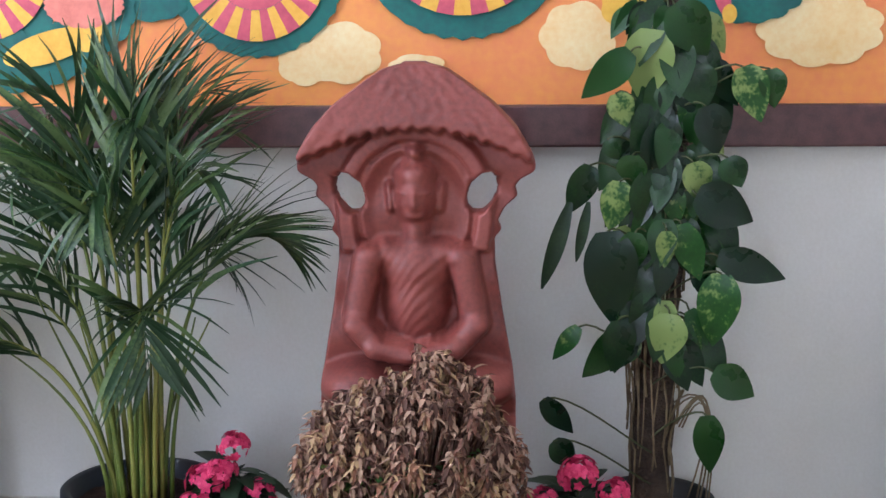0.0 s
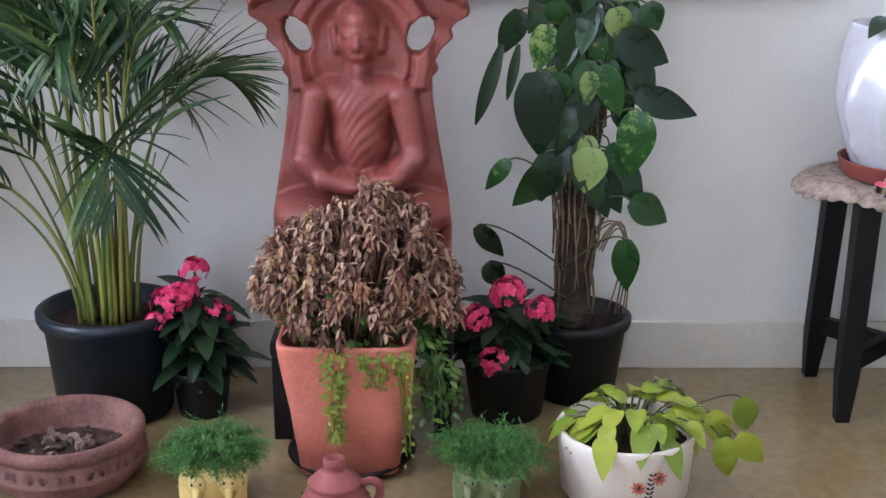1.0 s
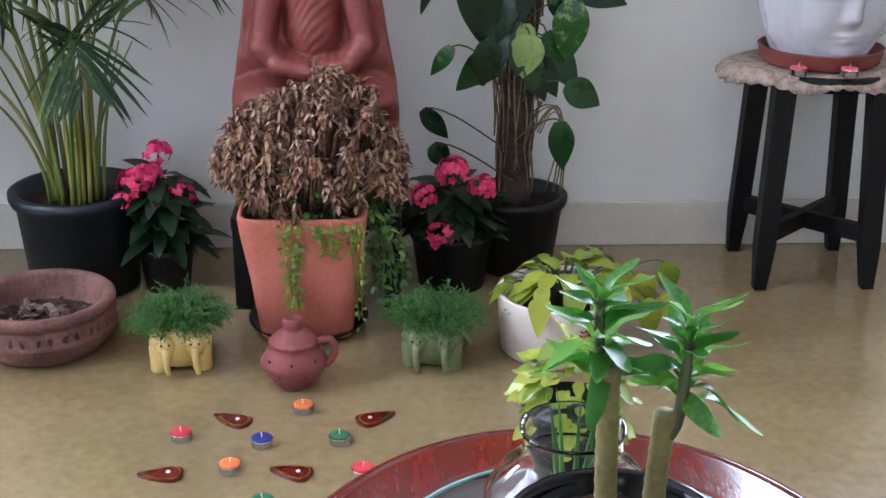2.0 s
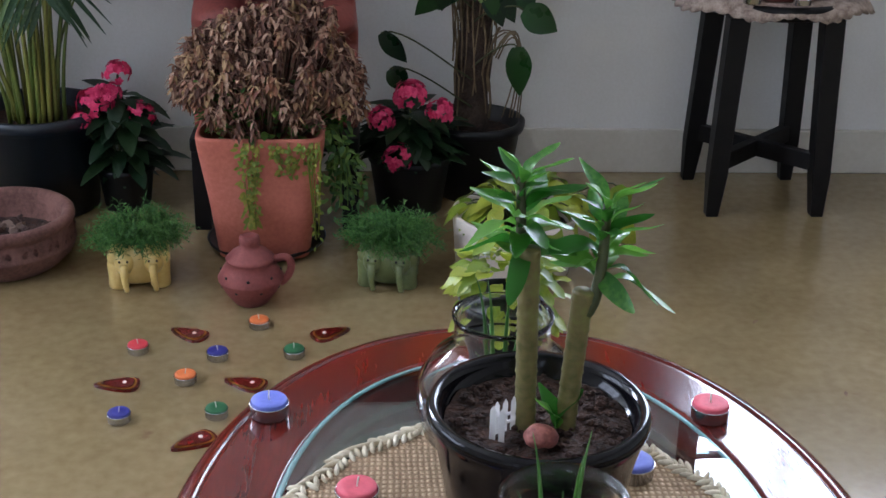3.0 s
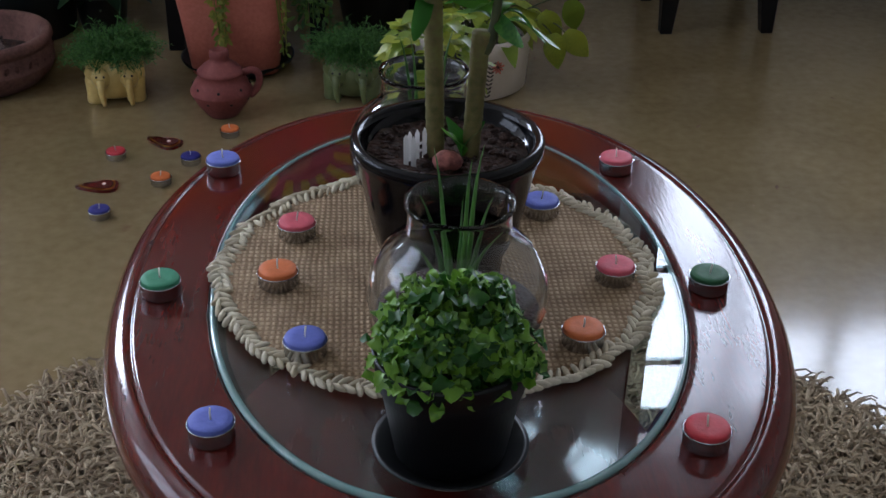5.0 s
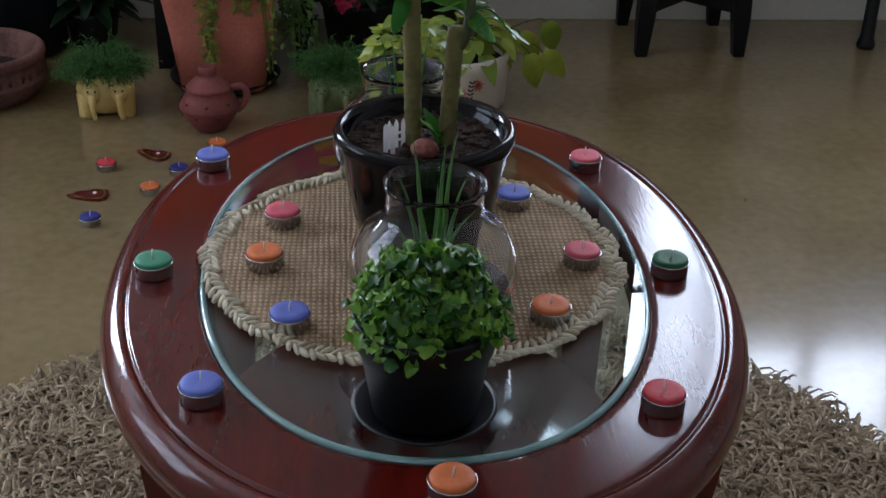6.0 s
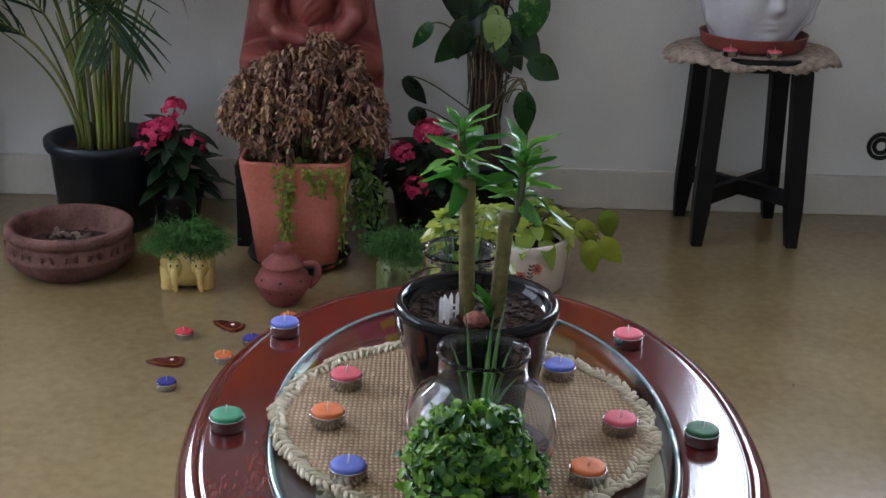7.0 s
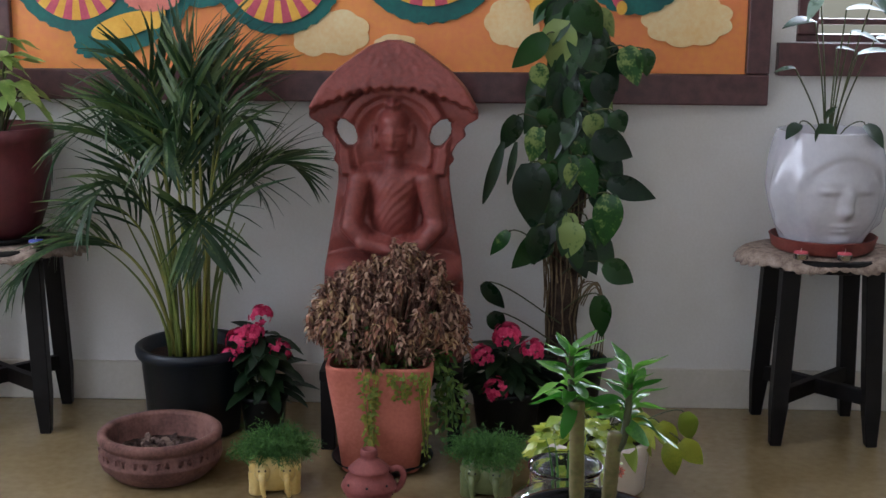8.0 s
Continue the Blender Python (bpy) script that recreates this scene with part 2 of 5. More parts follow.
    moss=leaf_mat("glossy_small_leaf", (0.15, 0.35, 0.08), (0.44, 0.62, 0.18), rough=0.42, scale=30, island=True, spread=0.8),
    aloe=leaf_mat("aloe_leaf", (0.20, 0.38, 0.15), (0.32, 0.50, 0.22), rough=0.35, scale=40, thin=0.15),
    pale=leaf_mat("pale_leaf", (0.66, 0.74, 0.42), (0.48, 0.60, 0.30), rough=0.4, scale=30),
    silver=leaf_mat("white_green_leaf", (0.50, 0.58, 0.52), (0.10, 0.24, 0.14), rough=0.4, scale=45),
    stalk=mat("green_stalk", (0.30, 0.33, 0.18), (0.22, 0.24, 0.12), rough=0.6),
    debris=mat("dry_bits", (0.50, 0.40, 0.27), (0.36, 0.27, 0.18), rough=0.9),
    ash=mat("grey_pebbles", (0.48, 0.40, 0.36), (0.26, 0.19, 0.17), rough=0.9, scale=60, bump=0.4, spread=0.6, island=True),
)
for key, gloss in (("darkwood", 0.25), ("black", 0.35), ("iron", 0.3)):
    M[key].node_tree.nodes["Principled BSDF"].inputs["Specular IOR Level"].default_value = gloss
WAX = {k: mat("wax_" + k, c, tuple(v * 0.9 for v in c), rough=0.6, scale=60, fine=200, bump=0.3) for k, c in dict(
    red=(0.80, 0.22, 0.26), pink=(0.86, 0.36, 0.42), blue=(0.40, 0.45, 0.78), navy=(0.17, 0.17, 0.50), green=(0.22, 0.55, 0.40),
    darkgreen=(0.14, 0.38, 0.22), orange=(0.86, 0.45, 0.22)).items()}


# ---- mesh helpers ----
def mesh_of(name, bm, material, smooth=True):
    me = bpy.data.meshes.new(name)
    bmesh.ops.recalc_face_normals(bm, faces=bm.faces[:])
    bm.to_mesh(me)
    bm.free()
    if smooth:
        me.polygons.foreach_set("use_smooth", [True] * len(me.polygons))
    me.materials.append(material)
    return me


def part(name, bm, material, parent=None, label="", smooth=True, at=None):
    ob = new(name, mesh_of(name, bm, material, smooth))
    if parent is not None:
        ob.parent = parent
    if at is not None:
        ob.matrix_basis = at
    return tagged(ob, label)


def leafy(name, me, parent, at):
    ob = new(name, me)
    ob.parent, ob.matrix_basis = parent, at
    return ob


def thing(name, at, label, category, group="", rz=0.0):
    ob = new(name)
    ob.empty_display_size = 0.05
    ob.matrix_basis = pose(*at, 0, 0, rz)
    return tagged(ob, label, category, group)


def box(bm, x0, x1, y0, y1, z0, z1, bevel=0.0):
    r = bmesh.ops.create_cube(bm, size=1, matrix=Matrix.LocRotScale(((x0 + x1) / 2, (y0 + y1) / 2, (z0 + z1) / 2), None, (x1 - x0, y1 - y0, z1 - z0)))
    if bevel:
        edges = list({e for v in r["verts"] for e in v.link_edges})
        bmesh.ops.bevel(bm, geom=edges, offset=bevel, segments=2, affect="EDGES", profile=0.6)
    return bm


def lathe(profile, n=48, ax=1.0, ay=1.0, power=2.0, bm=None, wob=None, centre=(0, 0)):
    """Turns (radius, height) rows round z; ax, ay stretch it and power squares the plan."""
    bm = bm or bmesh.new()
    rings = []
    for r, z in profile:
        ring = []
        for i in range(n):
            a = 2 * math.pi * i / n
            c, s = math.cos(a), math.sin(a)
            k = (abs(c) ** power + abs(s) ** power) ** (-1 / power)
            rr = r + (wob(a, z) if wob else 0)
            ring.append(bm.verts.new((centre[0] + ax * rr * k * c, centre[1] + ay * rr * k * s, z)))
        rings.append(ring)
    for p, q in zip(rings, rings[1:]):
        for i in range(n):
            bm.faces.new((p[i], p[(i + 1) % n], q[(i + 1) % n], q[i]))
    for ring, (r, z) in ((rings[0], profile[0]), (rings[-1], profile[-1])):
        if r > 1e-4:
            bm.faces.new(ring)
    return bm


def tube(path, radius, n=8, bm=None, taper=1.0):
    bm = bm or bmesh.new()
    pts = [Vector(p) for p in path]
    rings = []
    side = Vector((0.31, 0.87, 0.38))
    for i, p in enumerate(pts):
        d = (pts[min(i + 1, len(pts) - 1)] - pts[max(i - 1, 0)]).normalized()
        u = (side - d * side.dot(d)).normalized()
        v = d.cross(u)
        r = radius * (1 + (taper - 1) * i / max(len(pts) - 1, 1))
        rings.append([bm.verts.new(p + r * (math.cos(2 * math.pi * k / n) * u + math.sin(2 * math.pi * k / n) * v)) for k in range(n)])
    for a, b in zip(rings, rings[1:]):
        for k in range(n):
            bm.faces.new((a[k], a[(k + 1) % n], b[(k + 1) % n], b[k]))
    bm.faces.new(rings[0])
    bm.faces.new(rings[-1])
    return bm


def bezier(a, b, c, d, n=10):
    a, b, c, d = map(Vector, (a, b, c, d))
    return [(1 - t) ** 3 * a + 3 * t * (1 - t) ** 2 * b + 3 * t * t * (1 - t) * c + t ** 3 * d for t in (i / n for i in range(n + 1))]


def blade(bm, base, tip, width, normal, droop=0.0, shape="oval", rows=5, fold=0.15, wave=0.0, phase=0.0):
    """One leaf from base to tip with a folded midrib; droop bows it downwards."""
    base, tip, normal = Vector(base), Vector(tip), Vector(normal)
    d = tip - base
    length = d.length
    d.normalize()
    u = d.cross(normal)
    if u.length < 1e-4:
        u = d.cross(Vector((0.3, 0.5, 0.8)))
    u.normalize()
    w = u.cross(d)
    rows_v = []
    for i in range(rows + 1):
        t = i / rows
        if shape == "heart":
            k = (math.sin(math.pi * min(t * 0.92 + 0.08, 1)) ** 0.75) * (1.12 - 0.55 * t)
        elif shape == "lance":
            k = math.sin(math.pi * (t * 0.9 + 0.08)) ** 0.8
        elif shape == "strap":
            k = min(1, 6 * t + 0.35) * (1 - t ** 2.5)
        else:
            k = math.sin(math.pi * (t * 0.94 + 0.04)) ** 0.7
        k = max(k, 0.02) * width / 2
        mid = base + d * (length * t) + w * (-droop * length * t * t) + w * (wave * length * math.sin(6 * t + phase) * 0.3)
        lift = w * (fold * k + wave * k * math.sin(9 * t + phase))
        rows_v.append((bm.verts.new(mid - u * k + lift), bm.verts.new(mid), bm.verts.new(mid + u * k + w * (fold * k - wave * k * math.sin(8 * t + phase)))))
    for p, q in zip(rows_v, rows_v[1:]):
        bm.faces.new((p[0], p[1], q[1], q[0]))
        bm.faces.new((p[1], p[2], q[2], q[1]))


def leaf_mesh(name, length, width, material, shape="heart", droop=0.25, rows=7, fold=0.22, wave=0.0):
    bm = bmesh.new()
    blade(bm, (0, 0, 0), (length, 0, 0), width, (0, 0, 1), droop, shape, rows, fold, wave)
    me = mesh_of(name, bm, material)
    return me


def aim(place, way, up=(0, 0, 1), size=1.0, roll=0.0):
    """A pose whose x runs along way."""
    x = Vector(way).normalized()
    y = Vector(up).cross(x)
    if y.length < 1e-4:
        y = Vector((0, 1, 0))
    y.normalize()
    z = x.cross(y)
    m = Matrix((x, y, z)).transposed().to_4x4()
    return Matrix.Translation(place) @ m @ Matrix.Rotation(roll, 4, "X") @ Matrix.Scale(size, 4)


def rnd(a, b):
    return random.uniform(a, b)


def pot_profile(r0, r1, h, wall=0.006, lip=0.008, lip_h=0.02, soil=0.04):
    """A flower pot: foot, flared side, rolled lip, inner side down to the soil."""
    return [(0.0, 0.001), (r0 * 0.94, 0.0), (r0, 0.004), (r0 + (r1 - r0) * 0.88, h - lip_h - 0.004), (r1 + lip * 0.6, h - lip_h), (r1 + lip, h - lip_h * 0.6),
            (r1 + lip, h - 0.004), (r1 + lip * 0.5, h), (r1 - wall, h - 0.003), (r1 - wall * 1.6, h - soil), (0.0, h - soil - 0.002)]

# ---- structure ----
def slab(name, x0, x1, y0, y1, z0, z1, material, label, category, holes=()):
    """A wall, floor or ceiling; holes are openings (lo, hi, z0, z1) along its long horizontal axis."""
    bm = bmesh.new()
    along_x = (x1 - x0) > (y1 - y0)
    lo, hi = (x0, x1) if along_x else (y0, y1)
    cuts = sorted(holes)
    spans, at = [], lo
    for a, b, c, d in cuts:
        spans += [(at, a, z0, z1), (a, b, z0, c), (a, b, d, z1)]
        at = b
    spans.append((at, hi, z0, z1))
    for a, b, c, d in spans:
        if along_x:
            box(bm, a, b, y0, y1, c, d)
        else:
            box(bm, x0, x1, a, b, c, d)
    return tagged(part(name, bm, material, smooth=False), label, category, kind="structure")


NW = (0.72, 2.0, 1.015, 2.45)
WW = (-0.2, 1.2, 0.9, 2.2)
NW2 = (-2.42, -1.49, 1.015, 2.45)
SW = (-2.3, -0.5, 0.7, 2.2)
slab("floor", WEST - 0.2, EAST + 0.2, SOUTH - 0.2, WALL_Y + 0.2, -0.12, 0.0, M["floor"], "polished beige stone floor with faint mottling", "floor")
slab("wall_north", WEST - 0.2, EAST + 0.2, WALL_Y, WALL_Y + 0.18, 0.0, TOP, M["wall"], "off-white painted wall behind the plants", "wall", [NW2, NW])
slab("wall_west", WEST - 0.18, WEST, SOUTH, WALL_Y, 0.0, TOP, M["wall"], "off-white painted side wall with a window", "wall", [WW])
slab("wall_east", EAST, EAST + 0.18, SOUTH, WALL_Y, 0.0, TOP, M["wall"], "off-white painted plain side wall", "wall")
slab("wall_south", WEST - 0.2, EAST + 0.2, SOUTH - 0.18, SOUTH, 0.0, TOP, M["wall"], "off-white painted wall with a window", "wall", [SW])
slab("ceiling", WEST - 0.2, EAST + 0.2, SOUTH - 0.2, WALL_Y + 0.2, TOP, TOP + 0.1, M["ceiling"], "plain white ceiling", "ceiling")
bm = bmesh.new()
box(bm, WEST, EAST, WALL_Y - 0.014, WALL_Y - 0.001, 0.0, 0.112, 0.003)
tagged(part("baseboard", bm, M["skirting"], smooth=False), "pale stone skirting along the wall", "baseboard", kind="structure")


def window(name, along, lo, hi, z0, z1, depth, bars, label):
    """A wooden window in an opening: frame, sill and a grid of bars. along 'x': depth is its y; else its x."""
    w = thing(name, (0, 0, 0), label, "window")
    w["kind"] = "structure"

    def piece(nm, a, b, c, d, t0, t1, mt):
        bm = bmesh.new()
        if along == "x":
            box(bm, a, b, depth + t0, depth + t1, c, d, 0.003)
        else:
            box(bm, depth + t0, depth + t1, a, b, c, d, 0.003)
        part(nm, bm, mt, w, smooth=False)
    f = 0.055
    piece("window_sill", lo - 0.05, hi + 0.05, z0 - 0.088, z0 - 0.002, -0.035, 0.03, M["frame"])
    piece("frame_rail", lo, hi, z1 - f, z1, -0.012, 0.06, M["frame"])
    piece("frame_rail", lo, hi, z0, z0 + 0.02, 0.0, 0.06, M["frame"])
    piece("frame_stile", lo, lo + f, z0 + 0.02, z1 - f, -0.012, 0.06, M["frame"])
    piece("frame_stile", hi - f, hi, z0 + 0.02, z1 - f, -0.012, 0.06, M["frame"])
    nv, nh = bars
    for i in range(1, nv):
        x = lo + (hi - lo) * i / nv
        piece("mullion", x - 0.02, x + 0.02, z0 + 0.02, z1 - f, 0.0, 0.05, M["frame"])
    for i in range(nh):
        z = z0 + 0.045 + (z1 - z0 - 0.12) * i / nh
        piece("bar", lo + f, hi - f, z, z + 0.016, 0.015, 0.035, M["frame"])
    return w


window("window_1", "x", NW[0], NW[1], NW[2], NW[3], WALL_Y, (4, 4), "dark wooden window with horizontal bars beside the mural")
window("window_4", "x", NW2[0], NW2[1], NW2[2], NW2[3], WALL_Y, (3, 4), "dark wooden window on the far side of the mural")
window("window_2", "y", WW[0], WW[1], WW[2], WW[3], WEST - 0.05, (3, 3), "dark wooden side window with bars")
window("window_3", "x", SW[0], SW[1], SW[2], SW[3], SOUTH - 0.05, (4, 2), "dark wooden window behind the coffee table")

# ---- mural ----
def disc(bm, cx, cz, y, outline, thick=0.0015):
    """A flat painted shape on the wall plane: outline(angle) gives its radius pair."""
    n = 72
    top = [bm.verts.new((cx + outline(2 * math.pi * i / n)[0], y, cz + outline(2 * math.pi * i / n)[1])) for i in range(n)]
    bm.faces.new(top)
    low = [bm.verts.new((v.co.x, y + thick, v.co.z)) for v in top]
    for i in range(n):
        bm.faces.new((top[i], top[(i + 1) % n], low[(i + 1) % n], low[i]))


def round_shape(rx, rz, lobes=0, amp=0.0, tilt=0.0, ph=0.0):
    def f(a):
        k = 1 + amp * abs(math.sin(lobes * a / 2 + ph)) if lobes else 1
        x, z = rx * k * math.cos(a), rz * k * math.sin(a)
        return x * math.cos(tilt) - z * math.sin(tilt), x * math.sin(tilt) + z * math.cos(tilt)
    return f


MX0, MX1, MZ0, MZ1, FR = -1.43, 0.649, 0.847, 1.52, 0.070
mural = thing("mural", (0, WALL_Y, 0), "large orange mural with teal scalloped wheels in a dark wooden frame", "painting")
bm = bmesh.new()
box(bm, MX0 + FR - 0.01, MX1 - FR + 0.01, -0.012, -0.002, MZ0 + FR - 0.01, MZ1 - FR + 0.01)
canvas = part("canvas", bm, M["orange"], mural, "orange painted panel with cream clouds", smooth=False)
for nm, x0, x1, z0, z1 in (("frame_rail", MX0, MX1, MZ0, MZ0 + FR + 0.012), ("frame_rail", MX0, MX1, MZ1 - FR, MZ1),
                           ("frame_stile", MX0, MX0 + FR - 0.008, MZ0 + FR + 0.0125, MZ1 - FR - 0.0005), ("frame_stile", MX1 - FR + 0.008, MX1, MZ0 + FR + 0.0125, MZ1 - FR - 0.0005)):
    bm = bmesh.new()
    box(bm, x0, x1, -0.032, -0.001, z0, z1, 0.005)
    part(nm, bm, M["frame"], mural, smooth=False)


def paint(name, material, shapes, y):
    for k, (cx, cz, f) in enumerate(shapes):
        bm = bmesh.new()
        disc(bm, cx, cz, y - 0.0006 * k, f, 0.0004)
        part(name, bm, material, mural, smooth=False)


paint("cloud", M["cream"], [(-0.49, 1.03, round_shape(0.075, 0.055, 7, 0.12)), (-0.56, 1.01, round_shape(0.05, 0.04, 6, 0.1)), (-0.03, 1.06, round_shape(0.068, 0.06, 7, 0.12)),
                           (0.43, 1.07, round_shape(0.11, 0.065, 9, 0.12)), (-0.34, 1.005, round_shape(0.05, 0.02, 5, 0.15)), (0.30, 1.3, round_shape(0.1, 0.05, 7, 0.12))], -0.0142)
paint("teal_band", M["teal"], [(-0.652, 1.195, round_shape(0.172, 0.168, 30, 0.04)), (-0.252, 1.285, round_shape(0.212, 0.225, 34, 0.035)), (-1.19, 1.195, round_shape(0.17, 0.165, 30, 0.04)),
                               (-0.86, 1.13, round_shape(0.07, 0.035, 10, 0.1)), (-1.06, 1.03, round_shape(0.14, 0.055, 18, 0.08, 0.35)), (0.29, 1.16, round_shape(0.11, 0.075, 16, 0.07)),
                               (-1.155, 1.045, round_shape(0.05, 0.065, 12, 0.08)), (-0.96, 1.12, round_shape(0.07, 0.075, 12, 0.08))], -0.0185)
for cx, cz, r in ((-0.652, 1.195, 0.142), (-0.252, 1.285, 0.185), (-1.19, 1.195, 0.138)):
    n = 34
    for i in range(n):
        a, b = 2 * math.pi * i / n, 2 * math.pi * (i + 1) / n
        bm = bmesh.new()
        q = [(r * 0.58, a), (r, a), (r, b), (r * 0.58, b)]
        top = [bm.verts.new((cx + k * math.cos(t), -0.0250, cz + k * math.sin(t))) for k, t in q]
        low = [bm.verts.new((v.co.x, -0.0244, v.co.z)) for v in top]
        bm.faces.new(top)
        for e in range(4):
            bm.faces.new((top[e], top[(e + 1) % 4], low[(e + 1) % 4], low[e]))
        part("stripe", bm, M["yellow"] if i % 2 else M["pink"], mural, smooth=False)
    paint("wheel_hub", M["pink"], [(cx, cz, round_shape(r * 0.575, r * 0.575))], -0.0256)
    paint("rosette", M["salmon"], [(cx - 0.02, cz + 0.02, round_shape(r * 0.34, r * 0.34, 22, 0.08))], -0.0268)
paint("yellow_shape", M["yellow"], [(-1.06, 1.045, round_shape(0.095, 0.03, 0, 0, 0.28)), (-0.985, 1.075, round_shape(0.035, 0.04))], -0.0292)
paint("cuff", M["salmon"], [(-0.985, 1.125, round_shape(0.075, 0.042, 22, 0.07))], -0.0320)
paint("pink_ribbon", M["pink"], [(0.235, 1.15, round_shape(0.016, 0.06, 0, 0, 0.3))], -0.0262)
paint("yellow_bud", M["yellow"], [(0.06, 1.12, round_shape(0.045, 0.05, 8, 0.1)), (0.255, 1.10, round_shape(0.014, 0.018))], -0.0275)


# ---- stone-red relief statue on its stand ----
def smooth_max(vals, k=40.0):
    m = max(vals)
    return m + math.log(sum(math.exp(k * (v - m)) for v in vals)) / k


def bump_at(x, z, cx, cz, rx, rz, h, power=0.5):
    q = 1 - ((x - cx) / rx) ** 2 - ((z - cz) / rz) ** 2
    return h * q ** power if q > 0 else -0.2 * min(-q, 1.0)


def limb(x, z, a, b, r, h):
    ax, az, bx, bz = *a, *b
    t = max(0, min(1, ((x - ax) * (bx - ax) + (z - az) * (bz - az)) / ((bx - ax) ** 2 + (bz - az) ** 2)))
    d2 = ((x - ax - t * (bx - ax)) ** 2 + (z - az - t * (bz - az)) ** 2) / r ** 2
    return h - r + r * math.sqrt(1 - d2) if d2 < 1 else -0.05


def half_width(z):
    """The statue's half width at height z above its foot."""
    rows = ((0.0, 0.178), (0.20, 0.179), (0.26, 0.173), (0.36, 0.155), (0.455, 0.141), (0.50, 0.140), (0.515, 0.153), (0.53, 0.145), (0.555, 0.158), (0.575, 0.182),
            (0.592, 0.176), (0.605, 0.186), (0.618, 0.212), (0.635, 0.2125), (0.655, 0.205), (0.70, 0.178), (0.74, 0.140), (0.78, 0.085), (0.80, 0.055), (0.812, 0.0))
    for (z0, w0), (z1, w1) in zip(rows, rows[1:]):
        if z <= z1:
            return w0 + (w1 - w0) * (z - z0) / (z1 - z0)
    return 0.0


def relief(x, z):
    """Depth of the carving in front of the back panel."""
    s = abs(x)
    d = [0.028 + 0.004 * math.sin(z * 60 + 8 * s)]
    arch = math.hypot(x / 1.08, (z - 0.57) * (0.95 if z > 0.57 else 0.5))
    roof_low = 0.645 + 0.055 * math.cos(min(s / 0.2, 1) * math.pi / 2)
    if z > roof_low - 0.007 * abs(math.sin(s * 120)):
        d.append(0.085 - 0.25 * max(0, z - 0.70) + 0.0035 * noise.noise((x * 70, z * 110, 3.0)) + 0.0006 * math.sin(z * 190 + 5 * math.sin(x * 60)))
    d.append(0.055 if 0.100 < arch < 0.128 and z > 0.48 else 0.0)
    d.append(0.045 - abs(arch - 0.088) * 1.4 if z > 0.5 else 0.0)
    d.append(bump_at(x, z, 0, 0.575, 0.042, 0.056, 0.085))
    d.append(bump_at(x, z, 0, 0.615, 0.040, 0.034, 0.080))
    d.append(bump_at(x, z, 0, 0.655, 0.020, 0.020, 0.075))
    d.append(limb(x, z, (0, 0.59), (0, 0.563), 0.0065, 0.0905))
    d.append(limb(x, z, (-0.012, 0.545), (0.010, 0.545), 0.005, 0.0775))
    d.append(limb(s, z, (0.008, 0.588), (0.026, 0.587), 0.005, 0.0778))
    d.append(limb(s, z, (0.046, 0.595), (0.044, 0.555), 0.007, 0.046))
    d.append(bump_at(x, z, 0, 0.515, 0.026, 0.04, 0.062))
    d.append(bump_at(x, z, 0, 0.40, 0.064, 0.115, 0.078))
    d.append(bump_at(x, z, 0, 0.452, 0.078, 0.060, 0.080))
    d.append(bump_at(s, z, 0.05, 0.475, 0.052, 0.032, 0.068))
    d.append(limb(s, z, (0.084, 0.470), (0.106, 0.355), 0.026, 0.082))
    d.append(limb(s, z, (0.106, 0.350), (0.070, 0.312), 0.024, 0.098))
    d.append(limb(s, z, (0.070, 0.312), (0.015, 0.300), 0.022, 0.108))
    d.append(bump_at(x, z, 0, 0.30, 0.06, 0.022, 0.112))
    d.append(bump_at(s, z, 0.10, 0.235, 0.085, 0.05, 0.115))
    d.append(bump_at(x, z, 0, 0.235, 0.13, 0.04, 0.11))
    d.append(0.075 if z < 0.17 else 0.0)
    v = smooth_max(d, 150.0)
    if s < 0.075 and 0.33 < z < 0.50 and ((x / 0.08) ** 2 + ((z - 0.42) / 0.115) ** 2) < 1:
        v += 0.0015 * math.sin((z * 0.75 - x * 0.9 + 0.3 * s) * 330)
    return v


